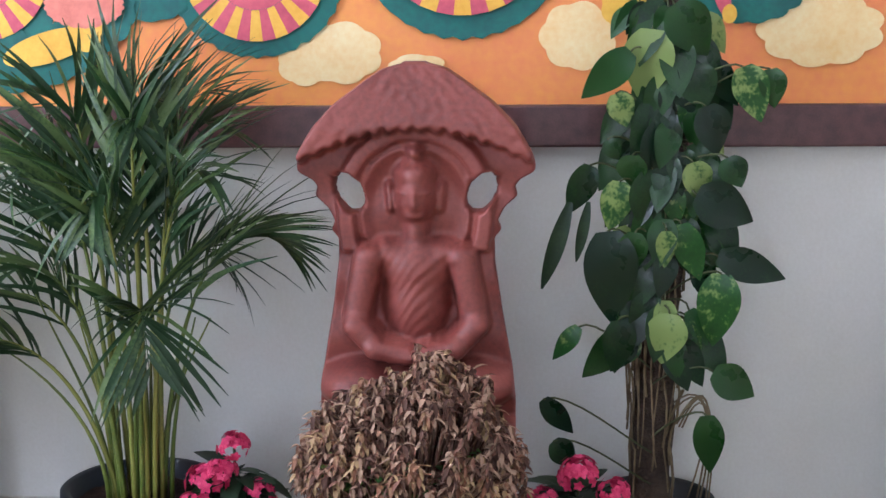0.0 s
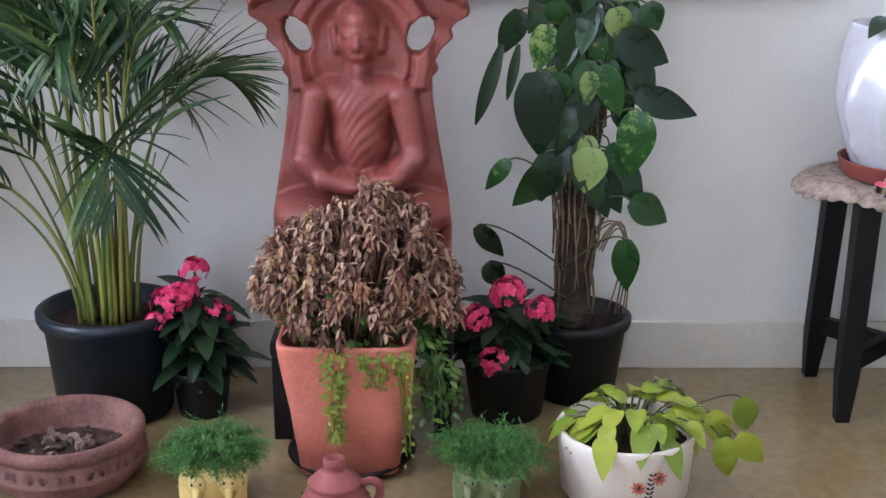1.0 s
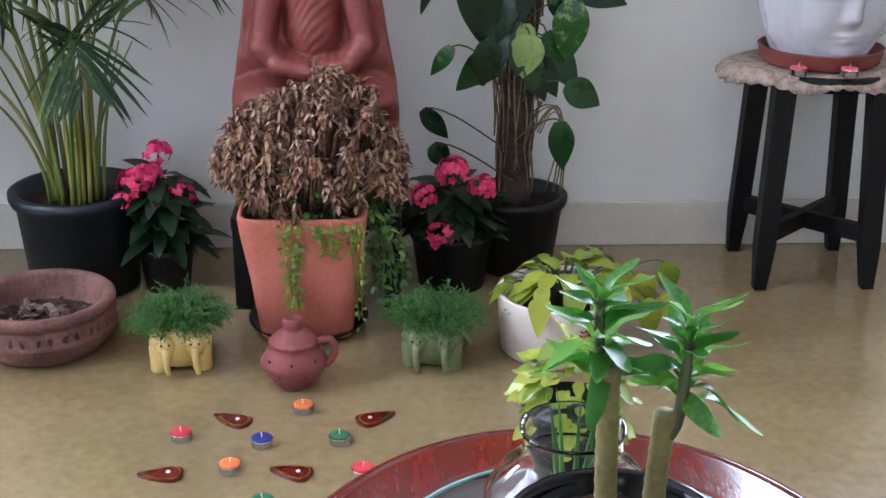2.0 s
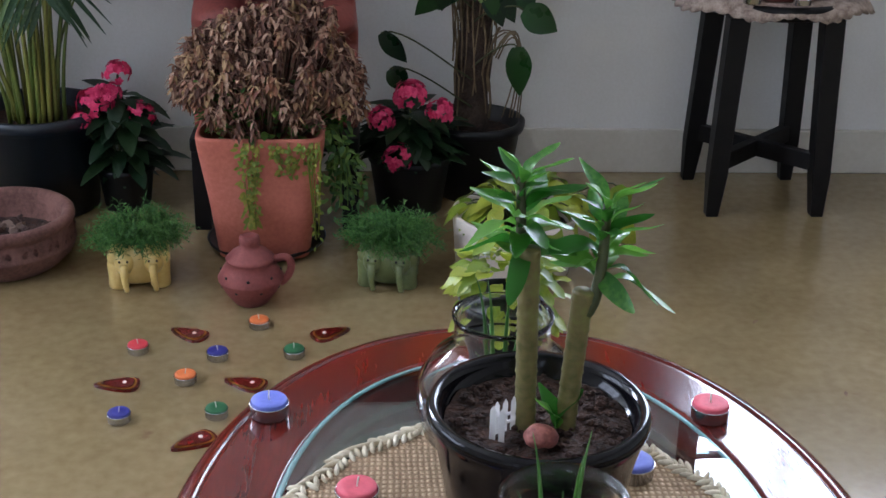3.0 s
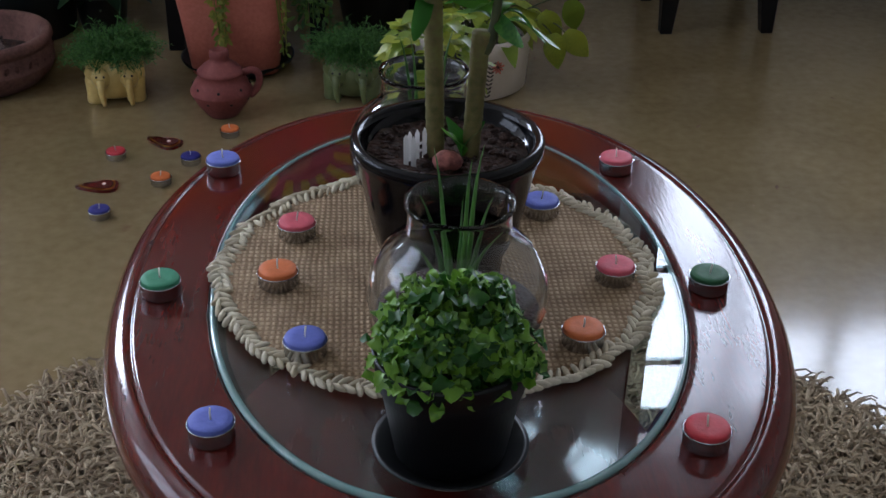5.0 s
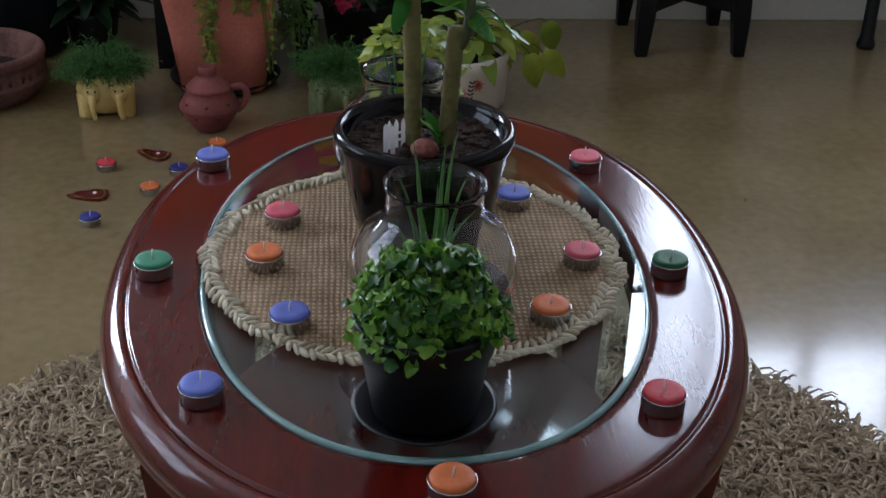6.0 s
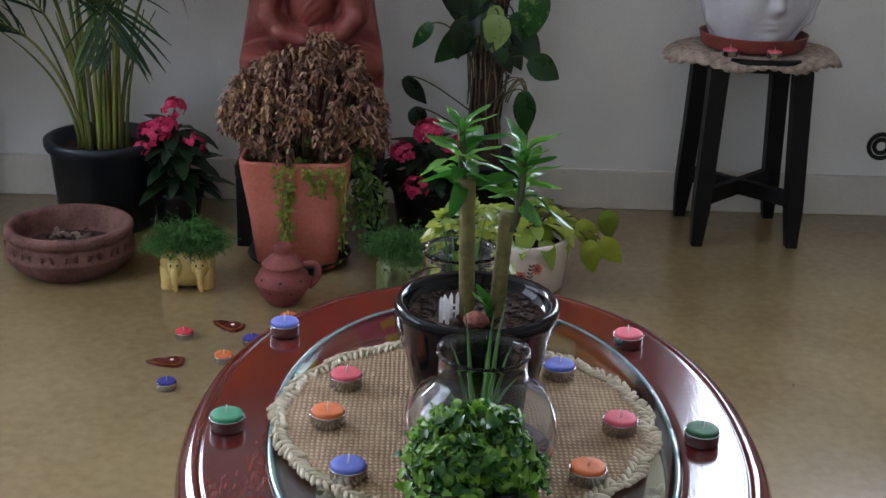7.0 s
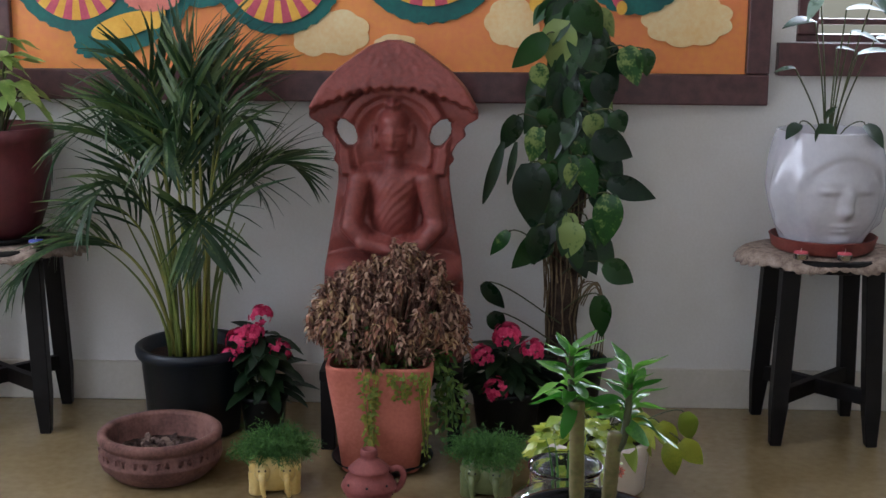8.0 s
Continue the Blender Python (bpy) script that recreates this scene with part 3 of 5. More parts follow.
def statue():
    bm = bmesh.new()
    nx, nz, W, H = 110, 208, 0.215, 0.812
    front, back = {}, {}

    def at(i, j):
        z = H * j / nz
        return half_width(min(z, H - 0.004)) * (2 * i / nx - 1), z

    def inside(i, j):
        x, z = at(i, j)
        u, w = abs(x) - 0.117, z - 0.583
        c, s = math.cos(0.45), math.sin(0.45)
        a, b = u * c - w * s, u * s + w * c
        return (a / 0.023) ** 2 + (b / 0.036) ** 2 > 1
    cells = [(i, j) for i in range(nx) for j in range(nz) if inside(i + 0.5, j + 0.5)]
    keep = set(cells)

    def vert(store, i, j, f):
        if (i, j) not in store:
            x, z = at(i, j)
            store[(i, j)] = bm.verts.new((x, f(x, z), z))
        return store[(i, j)]
    fr = lambda x, z: -relief(x, z)
    bk = lambda x, z: 0.02
    for i, j in cells:
        c = [(i, j), (i + 1, j), (i + 1, j + 1), (i, j + 1)]
        bm.faces.new([vert(front, *q, fr) for q in c])
        bm.faces.new([vert(back, *q, bk) for q in reversed(c)])
        for (a, b), nb in (((c[0], c[1]), (i, j - 1)), ((c[1], c[2]), (i + 1, j)), ((c[2], c[3]), (i, j + 1)), ((c[3], c[0]), (i - 1, j))):
            if nb not in keep:
                bm.faces.new([vert(front, *b, fr), vert(front, *a, fr), vert(back, *a, bk), vert(back, *b, bk)])
    bmesh.ops.smooth_vert(bm, verts=bm.verts[:], factor=0.5, use_axis_x=True, use_axis_y=True, use_axis_z=True)
    bmesh.ops.smooth_vert(bm, verts=bm.verts[:], factor=0.4, use_axis_x=True, use_axis_y=True, use_axis_z=True)
    bmesh.ops.smooth_vert(bm, verts=bm.verts[:], factor=0.4, use_axis_x=True, use_axis_y=True, use_axis_z=True)
    ob = part("statue", bm, M["clay"])
    ob.matrix_basis = pose(-0.328, 1.93, 0.211)
    tagged(ob, "terracotta relief statue of a seated figure under an arched canopy", "statue")


statue()


def plinth():
    st = thing("statue_stand", (-0.327, 1.93, 0), "low black wooden stand under the terracotta statue", "stand")
    bm = box(bmesh.new(), -0.18, 0.18, -0.14, 0.06, 0.181, 0.2105, 0.004)
    part("top", bm, M["darkwood"], st, smooth=False)
    for x in (-0.16, 0.16):
        for y in (-0.12, 0.04):
            part("leg", box(bmesh.new(), x - 0.018, x + 0.018, y - 0.018, y + 0.018, 0.0, 0.1805, 0.003), M["darkwood"], st, smooth=False)


plinth()


# ---- pots and plants on the floor ----
def soil_disc(r, z, material, parent, name="soil"):
    bm = bmesh.new()
    bmesh.ops.create_grid(bm, x_segments=18, y_segments=18, size=r)
    for v in bm.verts:
        q = max(abs(v.co.x), abs(v.co.y))
        l = math.hypot(v.co.x, v.co.y)
        if l > 1e-6:
            v.co *= q / l
        v.co.z = z + 0.006 * noise.noise(v.co * 60) + 0.004
    pot = [c for c in parent.children if c.name.split(".")[0] == "pot"]
    return part(name, bm, material, pot[0] if pot else parent)


def palm():
    t = thing("palm_plant", (-0.858, 1.945, 0), "tall areca palm with arching fronds in a large black pot", "palm")
    prof = pot_profile(0.118, 0.136, 0.235, lip=0.012, lip_h=0.03)
    part("pot", lathe(prof, 64), M["navy"], t, "black plastic pot")
    soil_disc(0.125, 0.195, M["soil"], t)
    random.seed(11)
    n = 18
    for k in range(n):
        f = (k + 0.5) / n
        a = 2 * math.pi * k * 0.381966 + 0.4
        out = 0.06 + 0.42 * f ** 0.8
        reach_x = out * math.cos(a) * (0.74 if math.cos(a) > 0 else 0.95) - 0.01
        reach_y = out * math.sin(a) * 0.34 - 0.03
        high = 0.79 - 0.35 * f ** 1.3 + rnd(-0.05, 0.05)
        b = Vector((0.042 * math.cos(a), 0.032 * math.sin(a), 0.195))
        tip = Vector((reach_x, reach_y, 0.20 + high - 0.02 - 0.20 * f + (0.13 if reach_x > 0.12 else 0.0)))
        up = Vector((0.035 * math.cos(a) + reach_x * 0.10, reach_y * 0.15, 0.20 + high * 0.60))
        over = Vector((reach_x * 0.55, reach_y * 0.6, 0.20 + high * 1.06))
        path = bezier(b, up, over, tip, 26)
        part("stem", tube(path[:20], 0.0058, 6, taper=0.38), M["palmstem"], t)
        if k % 2:
            c = b + Vector((rnd(-0.025, 0.025), rnd(-0.02, 0.02), 0))
            part("stem", tube(bezier(c, c + Vector((0, 0, 0.15)), c + Vector((reach_x * 0.2, reach_y * 0.2, 0.25)), c + Vector((reach_x * 0.4, reach_y * 0.3, rnd(0.3, 0.42))), 10), 0.005, 6, taper=0.3), M["palmstem"], t)
        bm = bmesh.new()
        tube(path[12:], 0.0021, 5, bm, taper=0.4)
        for i in range(12, 27):
            g = (i - 12) / 14
            d = (path[min(i + 1, 26)] - path[max(i - 1, 0)]).normalized()
            side = d.cross(Vector((0, -0.25, 1)))
            side = side.normalized() if side.length > 0.05 else Vector((0, 1, 0))
            upv = side.cross(d)
            ln = (0.185 * math.sin(math.pi * (0.25 + 0.62 * g)) + 0.015) * rnd(0.85, 1.15)
            for sg in (-1, 1):
                for h in (0.0, 0.5):
                    if random.random() < 0.34:
                        continue
                    p = path[i] + d * (0.012 * h)
                    w = (d * (0.85 + 0.6 * g) + side * sg * rnd(0.6, 0.9) + upv * rnd(0.05, 0.35)).normalized()
                    blade(bm, p, p + w * ln, rnd(0.008, 0.0135), upv, rnd(0.10, 0.6), "lance", 5, 0.3)
        part("frond", bm, M["palmleaf"], t)


palm()


def flower_head(bm, c, r, n):
    for _ in range(n):
        v = Vector((rnd(-1, 1), rnd(-1, 1), rnd(-0.25, 1))).normalized()
        p = Vector(c) + v * r * rnd(0.75, 1.05)
        u = v.orthogonal().normalized()
        w = v.cross(u)
        s, ph = r * rnd(0.26, 0.36), rnd(0, 6)
        for k in range(5):
            a = ph + 2 * math.pi * k / 5
            dr = math.cos(a) * u + math.sin(a) * w
            blade(bm, p, p + dr * s + v * s * 0.15, s * 0.75, v, 0.1, "oval", 3, 0.1)


def pentas(name, at, heads, pot_r, pot_h, spread, label, leaves=60, low=0.0):
    t = thing(name, at, label, "flowering plant", "pink flowering plants")
    part("pot", lathe(pot_profile(pot_r * 0.8, pot_r, pot_h, lip=0.004, lip_h=0.015), 40), M["black"], t, "black plastic pot")
    soil_disc(pot_r - 0.01, pot_h - 0.04, M["soil"], t)
    me = [leaf_mesh("leaf", l, l * 0.42, M["dark"], "lance", 0.3, 6, 0.25) for l in (0.055, 0.075, 0.095)]
    for x, y, z, r in heads:
        stalk = part("stalk", tube(bezier((rnd(-.02, .02), rnd(-.02, .02), pot_h - 0.045), (x * 0.2, y * 0.2, z * 0.6), (x * 0.8, y * 0.8, z * 0.8), (x, y, z), 8), 0.0028, 6), M["stalk"], t)
        bm = bmesh.new()
        flower_head(bm, (x, y, z), r, 44)
        part("flower_head", bm, M["magenta"], stalk, "cluster of small pink star flowers")
    top = max(h[2] for h in heads)
    for k in range(leaves):
        a = k * 2.4
        f = k / leaves
        z = pot_h - 0.01 + (top - pot_h - 0.035) * f
        d = spread * (1 - 0.55 * f) * rnd(0.15, 0.6)
        way = (math.cos(a), math.sin(a) * 0.8 - 0.1, rnd(-0.25, 0.5))
        leafy("leaf", random.choice(me), t, aim((d * math.cos(a), d * math.sin(a) * 0.7, z), way, size=rnd(0.75, 1.1)))
    return t


random.seed(21)
pentas("pentas_plant", (-0.672, 1.93, 0), [(-0.048, -0.03, 0.252, 0.040), (-0.075, -0.05, 0.212, 0.028), (-0.02, -0.03, 0.272, 0.030), (0.0, -0.01, 0.312, 0.031), (0.047, -0.02, 0.225, 0.032)], 0.062, 0.105, 0.085,
       "pink star-cluster flowers with dark leaves in a black pot", 130)
pentas("pentas_plant", (-0.035, 1.93, 0), [(-0.002, -0.05, 0.278, 0.038), (0.062, -0.05, 0.243, 0.032), (-0.03, -0.085, 0.148, 0.035), (-0.066, -0.05, 0.225, 0.033)], 0.092, 0.135, 0.12,
       "deep pink flower clusters among dark leaves in a wide black pot", 170)


def vine_pole():
    t = thing("money_plant", (0.118, 2.035, 0), "climbing money plant with glossy leaves on a brown coir pole", "climbing plant")
    part("pot", lathe(pot_profile(0.085, 0.108, 0.185, lip=0.009, lip_h=0.025), 56), M["black"], t, "black plastic pot")
    soil_disc(0.098, 0.145, M["soil"], t)
    random.seed(5)
    part("pole", lathe([(0, 0.14)] + [(0.040 + 0.004 * math.sin(i * 2.1), 0.14 + i * 0.05) for i in range(21)] + [(0, 1.15)], 28,
                       wob=lambda a, z: 0.004 * noise.noise((math.cos(a) * 3, math.sin(a) * 3, z * 30)), centre=(-0.012, 0)), M["pole"], t, "brown coir moss pole", at=pose(0, 0, 0.14, 0, 1.6, 0) @ pose(0, 0, -0.14))
    for k in range(26):
        a, z0 = rnd(-2.9, -0.2), rnd(0.15, 0.5)
        r = 0.045
        p = [(-0.012 + (r + 0.02 * math.sin(j * 1.1 + k) * (j / 6)) * math.cos(a + 0.12 * math.sin(j + k)), (r + 0.008) * math.sin(a), z0 + j * rnd(0.03, 0.05)) for j in range(7)]
        part("aerial_root", tube(p, rnd(0.0015, 0.0032), 5), M["root"], t)
    for k in range(6):
        p = bezier((rnd(0.02, 0.05), -0.05, rnd(0.30, 0.45)), (0.08, -0.07, 0.45), (0.11, -0.06, rnd(0.35, 0.42)), (rnd(0.05, 0.1), -0.05, 0.2), 10)
        part("aerial_root", tube(p, 0.0018, 5), M["root"], t)
    me_d = [leaf_mesh("leaf", l, l * w, M["vineleaf"], "heart", dr, 8, 0.2, 0.05) for l, w, dr in ((0.11, 0.72, 0.3), (0.14, 0.68, 0.2), (0.09, 0.75, 0.35))]
    me_v = [leaf_mesh("leaf", l, l * w, M["varieg"], "heart", dr, 8, 0.2, 0.05) for l, w, dr in ((0.095, 0.72, 0.3), (0.12, 0.66, 0.2))]
    stem_from = lambda z: Vector((-0.012, -0.042, z))

    def hang(x, z, way, size, v, y=-0.10):
        base = Vector((x, y, z))
        s = stem_from(z + rnd(-0.03, 0.02))
        holder = part("petiole", tube(bezier(s, s + Vector((0, -0.03, 0.03)), base + Vector((0, 0.01, 0.03)), base, 6), 0.002, 5), M["stalk"], t)
        leafy("leaf", random.choice(me_v if v else me_d), holder, aim(base, way, up=(0, -1, 0.25), size=size, roll=rnd(-0.35, 0.35)))
    dark_leaves = ((0.094, 0.671, 0.219, 0.629, 0.067), (-0.105, 0.717, -0.089, 0.544, 0.108), (0.050, 0.785, 0.155, 0.736, 0.090), (0.170, 1.005, 0.181, 0.938, 0.054), (0.001, 1.116, 0.067, 1.027, 0.090),
                   (-0.137, 0.837, -0.174, 0.744, 0.058), (0.089, 0.461, 0.173, 0.410, 0.072), (0.080, 0.379, 0.092, 0.261, 0.063), (-0.083, 0.555, -0.083, 0.453, 0.070), (-0.218, 0.408, -0.161, 0.334, 0.047),
                   (-0.028, 0.828, -0.015, 0.700, 0.105), (-0.063, 0.854, -0.062, 0.795, 0.060), (0.061, 0.941, 0.089, 0.854, 0.078), (0.102, 0.851, 0.128, 0.798, 0.058), (0.036, 1.010, 0.065, 0.935, 0.080),
                   (-0.107, 0.881, -0.085, 0.845, 0.040), (-0.056, 0.716, -0.068, 0.630, 0.060), (-0.199, 0.328, -0.158, 0.276, 0.054))
    pale_leaves = ((0.101, 0.640, 0.088, 0.503, 0.085), (0.123, 1.009, 0.159, 0.914, 0.072), (-0.070, 1.036, -0.153, 0.951, 0.067), (-0.032, 1.074, -0.047, 0.944, 0.099), (-0.084, 0.807, -0.100, 0.717, 0.065),
                   (0.009, 0.567, -0.004, 0.472, 0.082), (-0.154, 0.541, -0.202, 0.477, 0.038), (0.044, 0.841, 0.063, 0.770, 0.065), (0.027, 0.730, 0.063, 0.624, 0.061), (-0.001, 0.718, 0.000, 0.650, 0.044), (-0.095, 0.963, -0.073, 0.905, 0.056))
    for rows, material in ((dark_leaves, "vineleaf"), (pale_leaves, "varieg")):
        for x0, z0, x1, z1, wide in rows:
            out = rnd(-0.112, -0.088)
            base, way = Vector((x0, out, z0)), Vector((x1 - x0, rnd(-0.012, 0.012), z1 - z0))
            s = stem_from(min(z0 - 0.45 * abs(x0) - rnd(0.0, 0.03), 1.12))
            holder = part("petiole", tube(bezier(s, s + Vector((0.2 * x0, -0.03, 0.03)), base + Vector((-0.2 * x0, 0.01, 0.02)), base, 8), 0.002, 5), M["stalk"], t)
            me = leaf_mesh("leaf", way.length, wide * 1.04, M[material], "heart", rnd(0.08, 0.22), 10, rnd(0.12, 0.25), 0.06)
            leafy("leaf", me, holder, aim(base, way, up=(0, -1, 0.2), roll=rnd(-0.3, 0.3)))
    for k in range(125):
        z = rnd(0.50, 1.13)
        a = rnd(-2.8, -0.3)
        x = 0.078 * math.cos(a) * rnd(0.3, 1.2) + 0.02 * (z - 0.4)
        hang(x, z, (math.cos(a) * 0.7, -0.25, rnd(-1, -0.5)), rnd(0.5, 0.85), random.random() < 0.2, y=-0.04 + 0.04 * math.sin(a))
    for j in range(2):
        leafy("leaf", leaf_mesh("leaf", 0.19, 0.035, M["dark"], "lance", 0.12, 8, 0.5), t, aim((-0.172 + 0.033 * j, -0.09, 0.77), (-0.30 + 0.12 * j, 0, -1), up=(0, -1, 0), size=0.9 - 0.3 * j))


vine_pole()


def square_planter():
    t = thing("square_planter", (-0.343, 1.715, 0), "tapered square terracotta planter of drying coleus in a black saucer", "planter")
    part("saucer", lathe([(0, 0.0), (0.10, 0.0), (0.122, 0.016), (0.125, 0.022), (0.119, 0.022), (0.10, 0.006), (0, 0.005)], 48), M["black"], t, "round black saucer")
    prof = [(0, 0.007), (0.090, 0.006), (0.094, 0.010), (0.110, 0.14), (0.122, 0.215), (0.1265, 0.245), (0.129, 0.270), (0.1275, 0.2755), (0.123, 0.277), (0.118, 0.275), (0.113, 0.235), (0, 0.234)]
    part("pot", lathe(prof, 80, power=8.0), M["planter"], t, "tapered terracotta pot")
    random.seed(8)
    lo = bmesh.new()
    hi = bmesh.new()
    green = bmesh.new()
    for k in range(520):
        a, q = rnd(0, 6.283), math.sqrt(random.random())
        x, y = 0.195 * q * math.cos(a) + 0.015, 0.135 * q * math.sin(a) - 0.01
        dome = 0.30 + 0.21 * math.sqrt(max(0.0, 1 - (q * 0.95) ** 2)) + (0.045 if abs(x - 0.085) < 0.06 and q < 0.8 else 0.0) + rnd(-0.05, 0.015)
        c = Vector((x, y, dome))
        bm = hi if random.random() < 0.28 else lo
        tube([(x * 0.35, y * 0.35, 0.24), (x * 0.7, y * 0.7, 0.26 + (dome - 0.26) * 0.5), c], 0.0022, 4, lo)
        for tier in range(3):
            for j in range(5):
                b = j * 1.2566 + tier * 0.6 + k
                w = Vector((math.cos(b), math.sin(b), rnd(-1.5, 0.3)))
                w.normalize()
                p = c - Vector((0, 0, 0.013 * tier))
                blade(bm, p, p + w * rnd(0.011, 0.027), rnd(0.005, 0.0108), (0, 0, 1) if j % 2 else (math.cos(b), math.sin(b), 0.6), rnd(0.1, 0.6), "lance", 3, rnd(0.2, 0.8), rnd(0, 0.3), k)
    for k in range(640):
        a, q = rnd(0, 6.283), math.sqrt(random.random())
        p = Vector((0.14 * q * math.cos(a), 0.125 * q * math.sin(a), rnd(0.262, 0.395)))
        w = Vector((math.cos(a), math.sin(a) - 0.3, rnd(-0.5, 0.5))).normalized()
        blade(green, p, p + w * rnd(0.014, 0.026), rnd(0.009, 0.016), (0, 0, 1), 0.2, "oval", 3, 0.2)
    part("drying_foliage", lo, M["dry"], t, "brown drying leaves")["kind"] = "stuff"
    part("drying_crown", hi, M["drylight"], t, "pale brown drying shoots")["kind"] = "stuff"
    part("green_foliage", green, M["herb"], t, "small green leaves")["kind"] = "stuff"
    for x0, ln, n, wide in ((-0.018, 0.185, 190, 0.026), (0.055, 0.075, 80, 0.035), (0.10, 0.075, 40, 0.02), (0.112, 0.24, 26, 0.010)):
        bm = bmesh.new()
        for s in range(6):
            x = x0 + rnd(-wide, wide)
            tube([(x, -0.125, 0.27), (x, -0.138, 0.272), (x + rnd(-.01, .01), -0.140, 0.25), (x0 + (x - x0) * 0.4, -0.128 + 0.0, 0.272 - ln * rnd(0.6, 1))], 0.0012, 4, bm)
        for k in range(n):
            f = random.random()
            p = Vector((x0 + rnd(-wide, wide) * (1 - 0.55 * f), -0.140 + 0.032 * f - rnd(0, 0.012), 0.275 - ln * f))
            w = Vector((rnd(-1, 1), -0.5, rnd(-1, 0.2))).normalized()
            blade(bm, p, p + w * rnd(0.008, 0.016), rnd(0.005, 0.009), (0, -1, 0.4), 0.2, "oval", 3, 0.2)
        part("trailing_creeper", bm, M["creeper"], t, "yellow-green trailing creeper")["kind"] = "stuff"
    bm = bmesh.new()
    for k in range(190):
        f = random.random()
        p = Vector((0.135 + rnd(-0.01, 0.055) * (0.6 + f), rnd(-0.1, 0.05), 0.285 - 0.17 * f))
        w = Vector((rnd(-0.6, 1), rnd(-1, 0.2), rnd(-1, 0.3))).normalized()
        blade(bm, p, p + w * rnd(0.014, 0.026), rnd(0.007, 0.012), (0, -0.5, 1), 0.3, "lance", 3, 0.2)
    for k in range(14):
        tube(bezier((0.11, rnd(-.08, .05), 0.27), (0.15, rnd(-.08, .04), 0.30), (0.17, rnd(-.08, .0), 0.24), (0.14 + rnd(0, .05), rnd(-.1, 0), 0.12), 7), 0.0012, 4, bm)
    part("side_creeper", bm, M["herb"], t, "green creeper spilling over the rim")["kind"] = "stuff"


square_planter()


def clay_bowl():
    t = thing("clay_bowl", (-0.87, 1.625, 0), "wide dusty terracotta bowl with carved bands and dry pebbles", "bowl")
    prof = [(0, 0.004), (0.105, 0.0), (0.115, 0.006), (0.138, 0.03), (0.1435, 0.045), (0.146, 0.048), (0.146, 0.052), (0.1435, 0.055), (0.142, 0.075), (0.138, 0.080), (0.137, 0.084), (0.143, 0.088),
            (0.147, 0.096), (0.146, 0.106), (0.140, 0.111), (0.128, 0.110), (0.122, 0.102), (0.124, 0.06), (0.11, 0.045), (0, 0.043)]
    part("bowl", lathe(prof, 96, wob=lambda a, z: 0.0022 * math.sin(a * 26) if 0.056 < z < 0.079 else 0.0018 * abs(math.sin(a * 14)) if 0.02 < z < 0.047 else 0.0), M["bowl"], t)
    random.seed(3)
    for k in range(34):
        a = 2 * math.pi * k / 34
        bm = bmesh.new()
        blade(bm, (0, 0, -0.011), (0.006 * (1 if k % 2 else -1), 0, 0.012), 0.016, (0, -1, 0), 0.0, "oval", 4, -0.3)
        bmesh.ops.solidify(bm, geom=bm.faces[:], thickness=0.002)
        part("carved_leaf", bm, M["bowl"], t, at=pose(0.145 * math.sin(a), -0.145 * math.cos(a), 0.0655, 8, 0, math.degrees(a)))
    soil_disc(0.116, 0.048, M["soil"], t)
    bm = bmesh.new()
    for k in range(60):
        a, q = rnd(0, 6.283), 0.095 * math.sqrt(random.random())
        r = rnd(0.005, 0.012)
        g = bmesh.ops.create_icosphere(bm, subdivisions=1, radius=r, matrix=Matrix.Translation((q * math.cos(a), q * math.sin(a), 0.056 + rnd(0, 0.008))) @ Euler((rnd(0, 3), rnd(0, 3), 0)).to_matrix().to_4x4() @ Matrix.Diagonal((1.3, 1, 0.6, 1)))
        for v in g["verts"]:
            v.co += Vector((rnd(-1, 1), rnd(-1, 1), rnd(-1, 1))) * r * 0.25
    part("gravel", bm, M["ash"], t, "grey dry pebbles and husks", smooth=False)["kind"] = "stuff"


clay_bowl()


